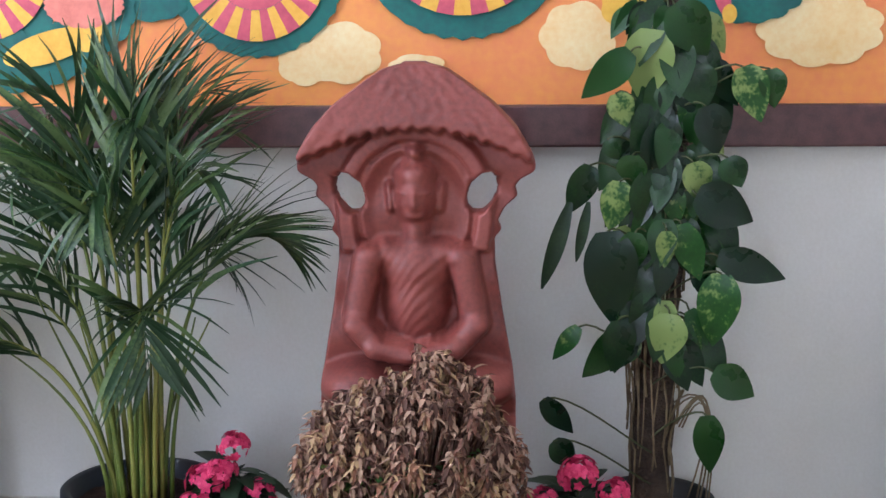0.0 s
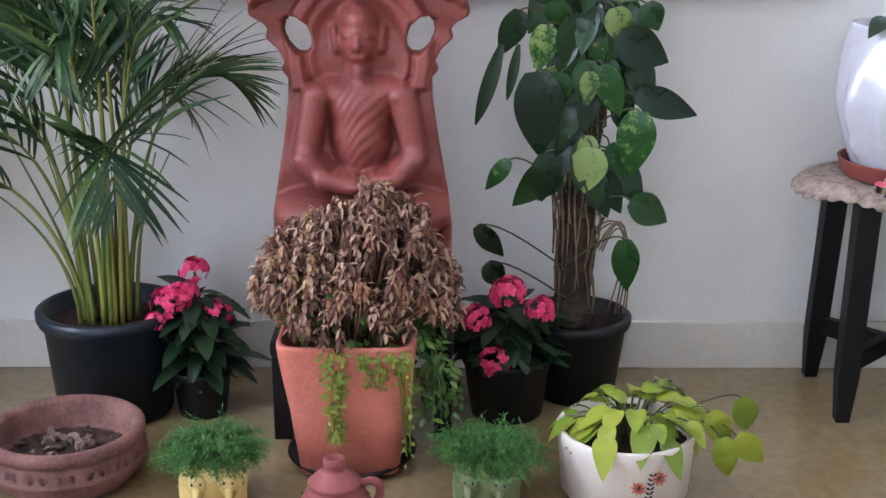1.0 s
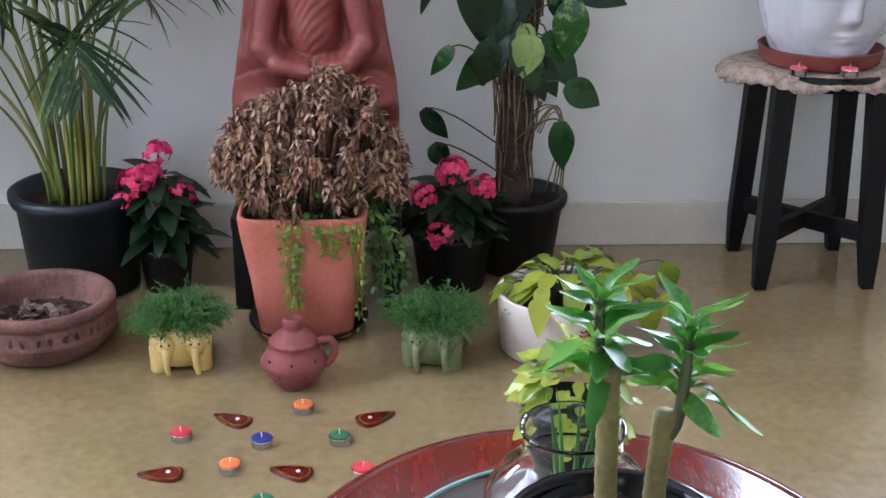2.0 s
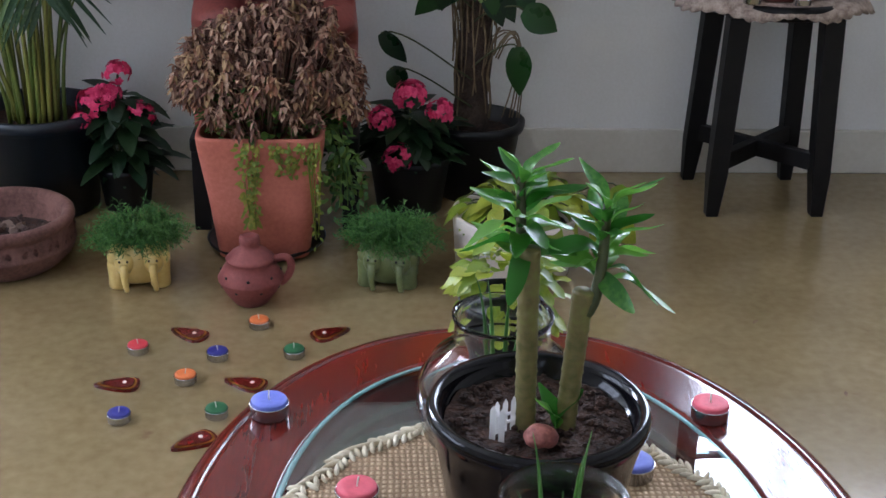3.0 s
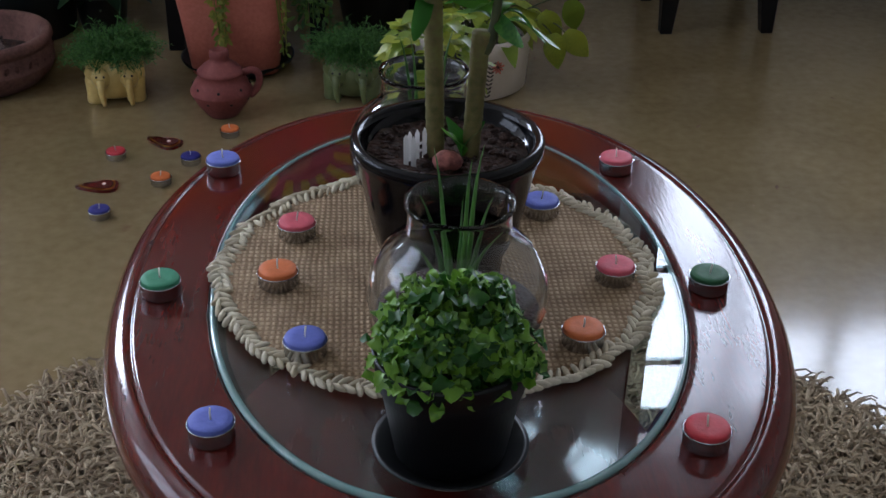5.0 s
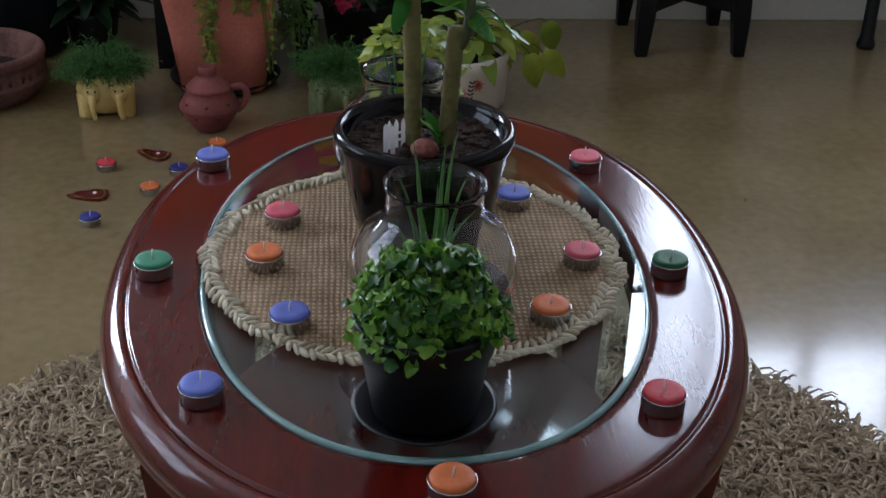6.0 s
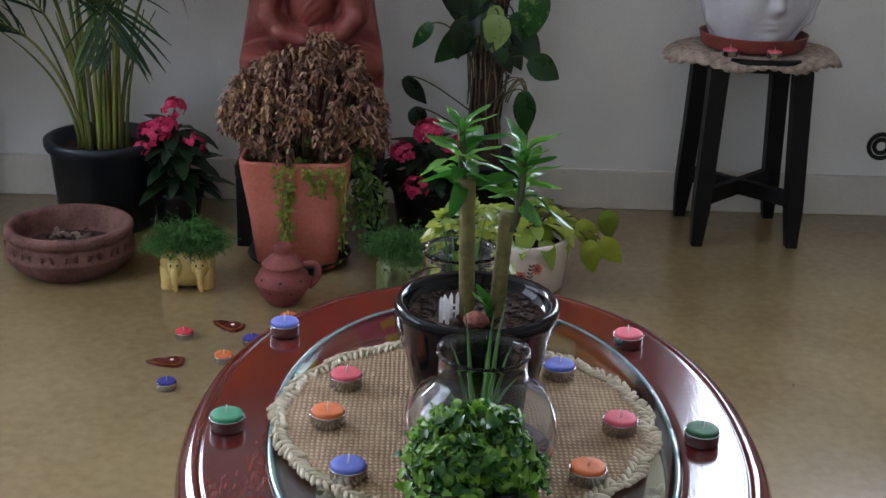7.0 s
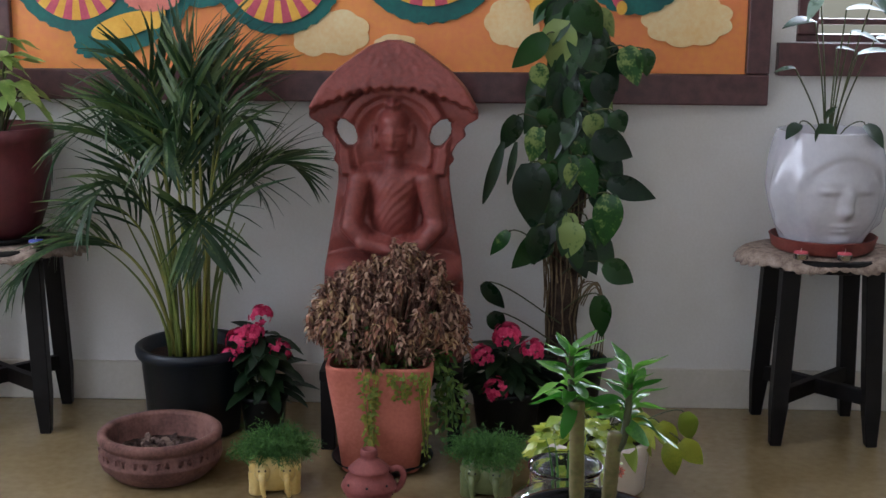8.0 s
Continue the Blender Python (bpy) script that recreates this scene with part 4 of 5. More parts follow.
def elephant_pot(at, material, label, leaf, rz, tuft):
    t = thing("elephant_planter", at, label, "planter", "elephant planters", rz)
    bm = lathe([(0, 0.007), (0.040, 0.006), (0.052, 0.014), (0.060, 0.042), (0.060, 0.076), (0.053, 0.092), (0.047, 0.093), (0.045, 0.080), (0, 0.078)], 40, ay=0.85)
    part("body", bm, material, t)
    for k, (x, y) in enumerate(((-0.040, -0.026), (0.040, -0.026), (-0.034, 0.03), (0.034, 0.03))):
        part("leg", lathe([(0, 0.0), (0.0185, 0.0), (0.0205, 0.005), (0.0195, 0.02), (0.021, 0.05), (0.013, 0.066), (0, 0.068)], 20, centre=(x, y)), material, t)
    for sx in (-0.026, 0.030):
        head = part("head", lathe([(0, 0.035), (0.012, 0.037), (0.019, 0.05), (0.020, 0.064), (0.014, 0.078), (0, 0.083)], 24, centre=(sx, -0.043)), material, t)
        part("trunk", tube(bezier((sx, -0.058, 0.056), (sx, -0.07, 0.045), (sx, -0.070, 0.03), (sx + 0.004, -0.066, 0.006), 9), 0.009, 12, taper=0.55), material, head)
        for e in (-1, 1):
            bm = bmesh.new()
            bmesh.ops.create_uvsphere(bm, u_segments=14, v_segments=8, radius=1, matrix=Matrix.LocRotScale((sx + e * 0.021, -0.043, 0.064), Euler((0.2, e * 0.3, e * 0.5)), (0.012, 0.0035, 0.016)))
            part("ear", bm, material, head)
            bm = bmesh.new()
            bmesh.ops.create_uvsphere(bm, u_segments=10, v_segments=6, radius=0.0024, matrix=Matrix.Translation((sx + e * 0.0075, -0.0615, 0.066)))
            part("eye", bm, M["ink"], head, "small dark eye")
    random.seed(int(abs(at[0]) * 1000))
    bm = bmesh.new()
    for k in range(620):
        a, q = rnd(0, 6.283), math.sqrt(random.random())
        b = Vector((0.03 * q * math.cos(a), 0.026 * q * math.sin(a), 0.079))
        l = rnd(0.05, 0.095) * tuft
        tip = b + Vector((math.cos(a) * l * (0.25 + 0.75 * q), math.sin(a) * l * (0.25 + 0.6 * q), l * rnd(0.02, 1.0) * (1.15 - 0.75 * q)))
        pts = bezier(b, b + (tip - b) * 0.3 + Vector((0, 0, 0.03)), b + (tip - b) * 0.7 + Vector((0, 0, 0.02)), tip, 5)
        tube(pts, 0.0008, 3, bm, taper=0.5)
        for j in (2, 3, 4, 5):
            for s in range(3):
                w = Vector((rnd(-1, 1), rnd(-1, 1), rnd(-0.4, 0.9))).normalized()
                blade(bm, pts[j], pts[j] + w * rnd(0.008, 0.016), 0.0022, (0, 0, 1), 0.2, "lance", 2, 0.1)
    part("fern", bm, leaf, t, "fine feathery green fern")["kind"] = "stuff"


elephant_pot((-0.58, 1.535, 0), M["butter"], "yellow ceramic elephant planter with a feathery fern", M["fern"], 6, 1.0)
elephant_pot((-0.085, 1.535, 0), M["sage"], "sage-green ceramic elephant planter overgrown with fern", M["fern"], -10, 1.0)


def clay_jug():
    t = thing("clay_jug", (-0.352, 1.435, 0), "small terracotta jug with a lid, handle and pierced body", "jug")
    prof = [(0, 0.002), (0.030, 0.0), (0.034, 0.004), (0.050, 0.026), (0.0625, 0.050), (0.063, 0.054), (0.052, 0.074), (0.043, 0.086), (0.046, 0.089), (0.047, 0.093), (0.043, 0.097), (0.034, 0.106), (0.022, 0.114),
            (0.018, 0.120), (0.020, 0.124), (0.019, 0.136), (0.014, 0.139), (0.012, 0.128), (0, 0.127)]
    part("body", lathe(prof, 48), M["jug"], t)
    part("handle", tube(bezier((0.044, 0, 0.088), (0.085, 0, 0.112), (0.088, 0, 0.06), (0.056, 0, 0.040), 14), 0.0075, 12), M["jug"], t)
    # flat dark beads on the unpierced body give the shade inside its holes
    for k in range(14):
        a = -math.pi / 2 + (k - 7) * 0.42
        z, r = (0.066, 0.0575) if k % 2 else (0.040, 0.0568)
        bm = bmesh.new()
        bmesh.ops.create_uvsphere(bm, u_segments=10, v_segments=6, radius=0.0032, matrix=Matrix.LocRotScale((r * math.cos(a), r * math.sin(a), z), Euler((0, 0, a)), (0.5, 1, 1)))
        part("hole", bm, M["ink"], t, "small dark bead for the shade inside a pierced hole")


clay_jug()


def white_planter():
    t = thing("white_planter", (0.168, 1.590, 0), "white cylindrical pot with painted pink flowers and lime pothos", "planter")
    part("pot", lathe([(0, 0.003), (0.107, 0.0), (0.116, 0.006), (0.124, 0.10), (0.127, 0.126), (0.124, 0.129), (0.117, 0.127), (0.113, 0.09), (0, 0.088)], 72), M["whitepot"], t, "white glazed pot")
    soil_disc(0.113, 0.092, M["soil"], t)

    def decal(name, u, z, ln, wd, ang, mt):
        a = -math.pi / 2 + u / 0.122
        r = 0.116 + 0.008 * z / 0.1 + 0.0016
        bm = bmesh.new()
        blade(bm, (0, 0, 0), (ln * math.cos(ang), 0, ln * math.sin(ang)), wd, (0, -1, 0), 0, "oval", 4, 0.0)
        part(name, bm, mt, t, at=pose(r * math.cos(a), r * math.sin(a), z, 0, 0, math.degrees(a) + 90))
    random.seed(4)
    for fu, fz in ((0.008, 0.062), (0.045, 0.078)):
        for k in range(9):
            decal("painted_petal", fu, fz, rnd(0.012, 0.017), 0.006, k * 0.698 + 0.2, M["salmon"])
            decal("painted_vein", fu, fz + 0.001, rnd(0.008, 0.015), 0.0016, k * 0.698 + 0.5, M["ink"])
    for k in range(9):
        z = 0.012 + 0.009 * k
        for s in (-1, 1):
            decal("painted_leaf", 0.024 + 0.001 * k, z, 0.010, 0.004, math.pi / 2 - s * 0.9, M["ink"])
    me = [leaf_mesh("leaf", l, l * 0.66, M["lime"], "heart", d, 8, 0.22, 0.10) for l, d in ((0.072, 0.35), (0.085, 0.45), (0.062, 0.2))]
    for k in range(44):
        a = k * 2.39996 + rnd(-0.5, 0.5)
        f = k / 44
        r = 0.02 + 0.088 * f
        p = Vector((r * math.cos(a) * 1.15 + 0.01, r * math.sin(a), 0.155 - 0.02 * f + rnd(-0.012, 0.03) + (0.02 if math.cos(a) > 0.2 and math.sin(a) > 0 else 0)))
        w = (math.cos(a + rnd(-0.6, 0.6)), math.sin(a) - 0.25 + rnd(-0.3, 0.3), rnd(-0.1, 0.4) - 0.8 * f)
        holder = part("petiole", tube(bezier((0.3 * p.x, 0.3 * p.y, 0.09), (0.4 * p.x, 0.4 * p.y, 0.14), (0.8 * p.x, 0.8 * p.y, p.z + 0.015), p, 6), 0.0016, 5), M["stalk"], t)
        leafy("leaf", random.choice(me), holder, aim(p, w, size=rnd(0.8, 1.1)))
    for (x, y, z), w in (((0.16, -0.06, 0.13), (0.3, -0.2, -1)), ((0.19, -0.05, 0.13), (0.75, -0.1, -0.7)), ((0.2, -0.02, 0.19), (0.35, 0, -1)), ((0.14, -0.04, 0.17), (0.6, -0.1, -0.8))):
        leafy("leaf", me[1], t, aim((x, y, z), w, up=(0, -1, 0.3)))
        part("petiole", tube(bezier((0.07, 0, 0.13), (0.11, 0, 0.17), (x - 0.01, y, z + 0.02), (x, y, z), 8), 0.0016, 5), M["stalk"], t)


white_planter()


# ---- lace-topped stools and what stands on them ----
def lace_stool(at, rz, label):
    t = thing("stool", at, label, "stool", "lace-covered stools", rz)
    part("seat", lathe([(0, 0.458), (0.165, 0.458), (0.170, 0.463), (0.170, 0.485), (0.165, 0.490), (0, 0.490)], 48), M["darkwood"], t, "dark wooden seat")
    rows = [(0, 0.4945), (0.1, 0.4945), (0.165, 0.4945), (0.178, 0.491), (0.188, 0.481), (0.196, 0.468), (0.193, 0.467), (0.185, 0.479), (0.176, 0.4885), (0.165, 0.4915), (0, 0.4912)]
    bm = lathe(rows, 160, ax=1.13, ay=0.88)
    for v in bm.verts:
        a, r = math.atan2(v.co.y, v.co.x), math.hypot(v.co.x / 1.13, v.co.y / 0.88)
        if r > 0.172:
            k, f = abs(math.sin(a * 20)), (r - 0.172) / 0.024
            v.co.x, v.co.y = v.co.x * (1 + 0.03 * k * f), v.co.y * (1 + 0.03 * k * f)
            v.co.z += f * (0.006 * math.sin(a * 7) - 0.006 * k)
    part("lace_cover", bm, M["lace"], t, "beige crocheted lace cover with a scalloped edge")
    for sx in (-1, 1):
        for sy in (-1, 1):
            bm = bmesh.new()
            rows = ((0.0, 0.122, 0.014), (0.10, 0.118, 0.021), (0.30, 0.110, 0.022), (0.4575, 0.104, 0.023))
            rings = []
            for z, c, h in rows:
                rings.append([bm.verts.new((sx * c + dx * h, sy * c + dy * h, z)) for dx, dy in ((-1, -1), (1, -1), (1, 1), (-1, 1))])
            for p, q in zip(rings, rings[1:]):
                for i in range(4):
                    bm.faces.new((p[i], p[(i + 1) % 4], q[(i + 1) % 4], q[i]))
            bm.faces.new(rings[0])
            bm.faces.new(rings[-1])
            bmesh.ops.bevel(bm, geom=[e for e in bm.edges], offset=0.002, segments=1, affect="EDGES")
            part("leg", bm, M["darkwood"], t, smooth=False)
    for k, a in enumerate((45, -45)):
        bm = box(bmesh.new(), -0.15, 0.15, -0.011, 0.011, 0.105 + 0.0, 0.145, 0.002)
        part("crossbar", bm, M["darkwood"], t, smooth=False, at=pose(0, 0, 0.0005 * k, 0, 0, a))
    return t


lace_stool((0.779, 2.01, 0), 0, "dark wooden four-legged stool with crocheted lace cover")
lace_stool((-1.37, 2.0, 0), 5, "dark wooden stool with lace cover under a maroon pot")


def head_planter():
    sa = part("saucer", lathe([(0, 0.0), (0.118, 0.0), (0.128, 0.008), (0.134, 0.034), (0.136, 0.036), (0.130, 0.037), (0.124, 0.012), (0, 0.010)], 56), M["clay"])
    sa.name = "clay_saucer"
    sa.matrix_basis = pose(0.772, 1.99, 0.4975)
    tagged(sa, "terracotta saucer on the lace-covered stool", "saucer")
    bm = bmesh.new()
    nu, nv = 120, 72
    rows = []

    def g(a, b, ca, cb, wa, wb, h):
        return h * math.exp(-((a - ca) / wa) ** 2 - ((b - cb) / wb) ** 2)
    for j in range(nv + 1):
        v = j / nv
        z = 0.262 * v
        base = 0.121 * (math.sin(math.pi * (0.22 + 0.50 * v)) ** 0.6) * (0.86 + 0.26 * v if v < 0.5 else 0.99)
        row = []
        for i in range(nu):
            a = 2 * math.pi * i / nu
            s = ((a + math.pi) % (2 * math.pi)) - math.pi
            r = base * (1.06 - 0.05 * math.cos(2 * s)) + g(s, v, 0, 0.44, 0.12, 0.13, 0.014) + g(s, v, 0, 0.345, 0.17, 0.05, 0.010) + g(abs(s), v, 0.33, 0.60, 0.24, 0.045, 0.0042)
            r += g(abs(s), v, 0.36, 0.53, 0.2, 0.035, 0.005) - g(abs(s), v, 0.34, 0.485, 0.16, 0.018, 0.0022) - g(abs(s), v, 0.2, 0.42, 0.08, 0.1, 0.005)
            r += g(s, v, 0, 0.225, 0.24, 0.022, 0.007) + g(s, v, 0, 0.185, 0.2, 0.022, 0.007) - g(s, v, 0, 0.205, 0.26, 0.008, 0.004)
            ring = math.hypot(s / 0.86, (v - 0.38) / 0.42)
            r += 0.003 * math.exp(-((ring - 1.12) / 0.14) ** 2) - 0.002 * math.exp(-((ring - 0.96) / 0.06) ** 2)
            r += g(s, v, 0, 0.08, 0.3, 0.06, 0.010) + g(abs(s), v, 0.62, 0.30, 0.28, 0.14, 0.008)
            r += g(abs(s), v, 1.30, 0.45, 0.12, 0.24, 0.022) - g(abs(s), v, 1.27, 0.47, 0.05, 0.15, 0.009) + g(abs(s), v, 1.32, 0.2, 0.1, 0.07, 0.012)
            row.append(bm.verts.new((r * math.sin(s), -r * math.cos(s), z)))
        rows.append(row)
    inner = [[bm.verts.new((p.co.x * k, p.co.y * k, z)) for p in rows[-1]] for k, z in ((0.93, 0.262), (0.9, 0.235))]
    rows += inner
    for p, q in zip(rows, rows[1:]):
        for i in range(nu):
            bm.faces.new((p[i], p[(i + 1) % nu], q[(i + 1) % nu], q[i]))
    bm.faces.new(rows[0])
    bm.faces.new(rows[-1])
    hd = part("head_statue", bm, M["ivory"])
    hd.matrix_basis = pose(0.768, 1.99, 0.508, 0, 0, 11) @ Matrix.Scale(1.13, 4)
    tagged(hd, "white glazed ceramic head used as a plant pot", "statue")
    t = thing("caladium_plant", (0.768, 1.99, 0.508 + 0.266), "thin-stalked plant with white-green heart leaves growing from the ceramic head", "plant")
    soil_disc(0.085, 0.0, M["soil"], t)
    random.seed(17)
    dk = leaf_mesh("leaf", 0.085, 0.062, M["dark"], "heart", 0.3, 8, 0.2)
    sv = leaf_mesh("leaf", 0.09, 0.042, M["silver"], "heart", 0.3, 8, 0.2)
    for (x, y, z), w, sz in (((-0.09, -0.07, 0.05), (-0.6, -0.5, -0.35), 0.65), ((-0.035, -0.10, 0.055), (0.0, -0.35, -1), 1.0), ((0.07, -0.075, 0.05), (0.5, -0.5, -0.45), 0.85), ((-0.02, -0.04, 0.06), (0.2, -0.3, 0.6), 0.5)):
        leafy("leaf", dk, t, aim((x, y, z), w, up=(0, -0.5, 1), size=sz))
        part("stalk", tube(bezier((x * 0.3, y * 0.2, 0), (x * 0.4, y * 0.3, 0.05), (x, y, z + 0.02), (x, y, z), 7), 0.0018, 5), M["stalk"], t)
    for x, y, z, w, sz in ((-0.10, -0.03, 0.185, (-0.8, -0.2, 0.05), 0.6), (-0.055, -0.02, 0.30, (-0.6, -0.5, 0.1), 1.25), (0.02, -0.02, 0.33, (0.7, -0.5, 0.2), 1.0), (0.055, -0.02, 0.22, (0.8, -0.5, 0.35), 0.95),
                           (0.005, -0.01, 0.235, (0.9, -0.3, 0.1), 0.5), (0.04, 0.0, 0.275, (0.9, -0.3, -0.1), 0.85), (0.1, -0.01, 0.26, (0.9, -0.4, 0.1), 0.9), (-0.04, 0.0, 0.36, (-0.4, -0.5, -0.4), 0.9), (0.09, 0.0, 0.36, (0.4, -0.5, -0.4), 0.9)):
        leafy("leaf", sv, t, aim((x, y, z), w, up=(0, -0.4, 1), size=sz))
        part("stalk", tube(bezier((x * 0.15, y * 0.2, 0), (x * 0.3, y * 0.4, z * 0.4), (x * 0.8, y, z * 0.8), (x, y, z), 9), 0.0022, 5), M["stalk"], t)


head_planter()


def maroon_pot():
    t = thing("maroon_planter", (-1.37, 1.99, 0.4975), "maroon ribbed pot with pale green leaves on a black saucer", "planter")
    part("saucer", lathe([(0, 0), (0.115, 0), (0.128, 0.014), (0.122, 0.015), (0.112, 0.004), (0, 0.004)], 48), M["black"], t, "black saucer")
    part("pot", lathe([(0, 0.006), (0.085, 0.005), (0.108, 0.03), (0.132, 0.10), (0.143, 0.18), (0.144, 0.255), (0.151, 0.262), (0.152, 0.292), (0.147, 0.296), (0.137, 0.293), (0.132, 0.25), (0, 0.248)], 72,
                      wob=lambda a, z: 0.0012 * math.sin(a * 40) if 0.03 < z < 0.25 else 0), M["maroon"], t, "maroon ribbed pot")
    soil_disc(0.125, 0.252, M["soil"], t)
    random.seed(31)
    me = [leaf_mesh("leaf", l, l * 0.6, M["pale"], "heart", 0.3, 7, 0.25, 0.15) for l in (0.075, 0.1)]
    for k in range(44):
        a, f = k * 2.4, k / 44
        p = Vector(((0.03 + 0.07 * f) * math.cos(a), (0.03 + 0.07 * f) * math.sin(a), 0.34 + 0.28 * (1 - f) * rnd(0.3, 1)))
        holder = part("petiole", tube(bezier((0.3 * p.x, 0.3 * p.y, 0.25), (0.4 * p.x, 0.4 * p.y, 0.3), (0.8 * p.x, 0.8 * p.y, p.z), p, 6), 0.0022, 5), M["stalk"], t)
        leafy("leaf", random.choice(me), holder, aim(p, (math.cos(a), math.sin(a), rnd(-0.6, 0.3)), size=rnd(0.8, 1.1)))


maroon_pot()


def tealight(at, wax, label, rz=0.0):
    t = thing("tealight", at, label, "candle", "coloured tealights", rz)
    part("cup", lathe([(0, 0.0005), (0.0175, 0.0), (0.0185, 0.0015), (0.0187, 0.0125), (0.0194, 0.0135), (0.0190, 0.0142), (0.0180, 0.0135), (0.0178, 0.010), (0, 0.0098)], 36), M["tin"], t, "thin aluminium cup")
    wax_part = part("wax", lathe([(0, 0.0101), (0.0175, 0.0102), (0.0176, 0.0165), (0.0168, 0.0176), (0.010, 0.0171), (0, 0.0168)], 36), WAX[wax], t, wax + " wax")
    part("wick", tube([(0, 0, 0.016), (0.0006, 0.0003, 0.021), (0.0016, 0.0, 0.0265)], 0.0008, 6), M["wick"], wax_part)
    return t


COLOUR = dict(red="red", pink="pink", blue="lavender-blue", navy="navy-blue", green="mint-green", darkgreen="dark green", orange="orange")
TOPZ, GLASSZ = 0.4355, 0.4374
for x, y, c in ((-0.255, 0.02, "green"), (-0.22, 0.275, "blue"), (0.213, 0.264, "pink"), (0.256, 0.01, "darkgreen"), (-0.188, -0.197, "blue"), (0.198, -0.222, "red"), (0.012, -0.330, "orange")):
    tealight((x, y, TOPZ), c, f"{COLOUR[c]} tealight standing on the lacquered table rim", rnd(0, 360))
for x, y, c in ((-0.133, 0.114, "pink"), (-0.147, 0.021, "orange"), (-0.118, -0.094, "blue"), (0.168, 0.018, "pink"), (0.121, -0.088, "orange"), (0.115, 0.152, "blue")):
    tealight((x, y, GLASSZ + 0.005), c, f"{COLOUR[c]} tealight on the jute table mat", rnd(0, 360))
for x, y, c in ((-0.535, 1.228, "red"), (-0.392, 1.203, "navy"), (-0.437, 1.118, "orange"), (-0.526, 0.992, "navy"), (-0.329, 1.325, "orange"), (-0.258, 1.21, "darkgreen"), (-0.372, 1.005, "darkgreen"), (-0.215, 1.10, "red"), (-0.27, 0.96, "orange")):
    tealight((x, y, 0.0), c, f"{COLOUR[c]} tealight on the stone floor", rnd(0, 360))
for x, y, c in ((0.685, 1.855, "pink"), (0.79, 1.845, "pink"), (-1.235, 1.88, "blue")):
    tealight((x, y, 0.4975), c, f"{COLOUR[c]} tealight on the lace stool cover", 0)


def drop_plate(x, y, rz):
    t = thing("drop_tray", (x, y, 0), "flat teardrop tray, dark red with a gilt edge, on the floor", "tray", "teardrop trays", rz)

    def tear(bm, s, z0, z1):
        n = 40
        lo, hi = [], []
        for i in range(n):
            a = 2 * math.pi * i / n
            r = 0.5 * (1 + math.cos(a))
            px = s * (0.062 * (r ** 1.4) - 0.018 + (0.018 - 0.018 * math.cos(a)) * -0.4)
            py = s * 0.024 * math.sin(a) * (1.25 - 0.75 * r)
            lo.append(bm.verts.new((px, py, z0)))
            hi.append(bm.verts.new((px, py, z1)))
        for i in range(n):
            bm.faces.new((lo[i], lo[(i + 1) % n], hi[(i + 1) % n], hi[i]))
        bm.faces.new(hi)
        bm.faces.new(lo)
        return bm
    part("base", tear(bmesh.new(), 1.0, 0.0, 0.005), M["redlac"], t, smooth=False)
    part("gilt_band", tear(bmesh.new(), 0.86, 0.004, 0.0065), M["gold"], t, smooth=False)
    part("inlay", tear(bmesh.new(), 0.74, 0.0045, 0.0075), M["redlac"], t, smooth=False)
    bm = bmesh.new()
    bmesh.ops.create_uvsphere(bm, u_segments=12, v_segments=8, radius=0.004, matrix=Matrix.LocRotScale((-0.008, 0, 0.008), None, (1, 1, 0.5)))
    part("bead", bm, M["wick"], t, "small white bead")


for x, y, rz in ((-0.45, 1.29, 150), (-0.545, 1.105, 180), (-0.20, 1.29, 30), (-0.33, 1.105, 160), (-0.395, 0.925, 215), (-0.19, 0.945, 300)):
    drop_plate(x, y, rz)


# ---- coffee table ----
CX, CY, A_OUT, B_OUT, A_IN, B_IN = 0.010, 0.0485, 0.3105, 0.430, 0.2210, 0.3405


def oval_ring(profile, n=144, power=2.15):
    """Sweeps (inset from the outer oval, height) rows round the table's oval."""
    bm = bmesh.new()
    rings = []
    for k, z in profile:
        ring = []
        for i in range(n):
            a = 2 * math.pi * i / n
            c, s = math.cos(a), math.sin(a)
            q = (abs(c) ** power + abs(s) ** power) ** (-1 / power)
            ring.append(bm.verts.new(((A_OUT - k) * q * c, (B_OUT - k) * q * s, z)))
        rings.append(ring)
    for p, q in zip(rings, rings[1:] + rings[:1]):
        for i in range(n):
            bm.faces.new((p[i], p[(i + 1) % n], q[(i + 1) % n], q[i]))
    return bm


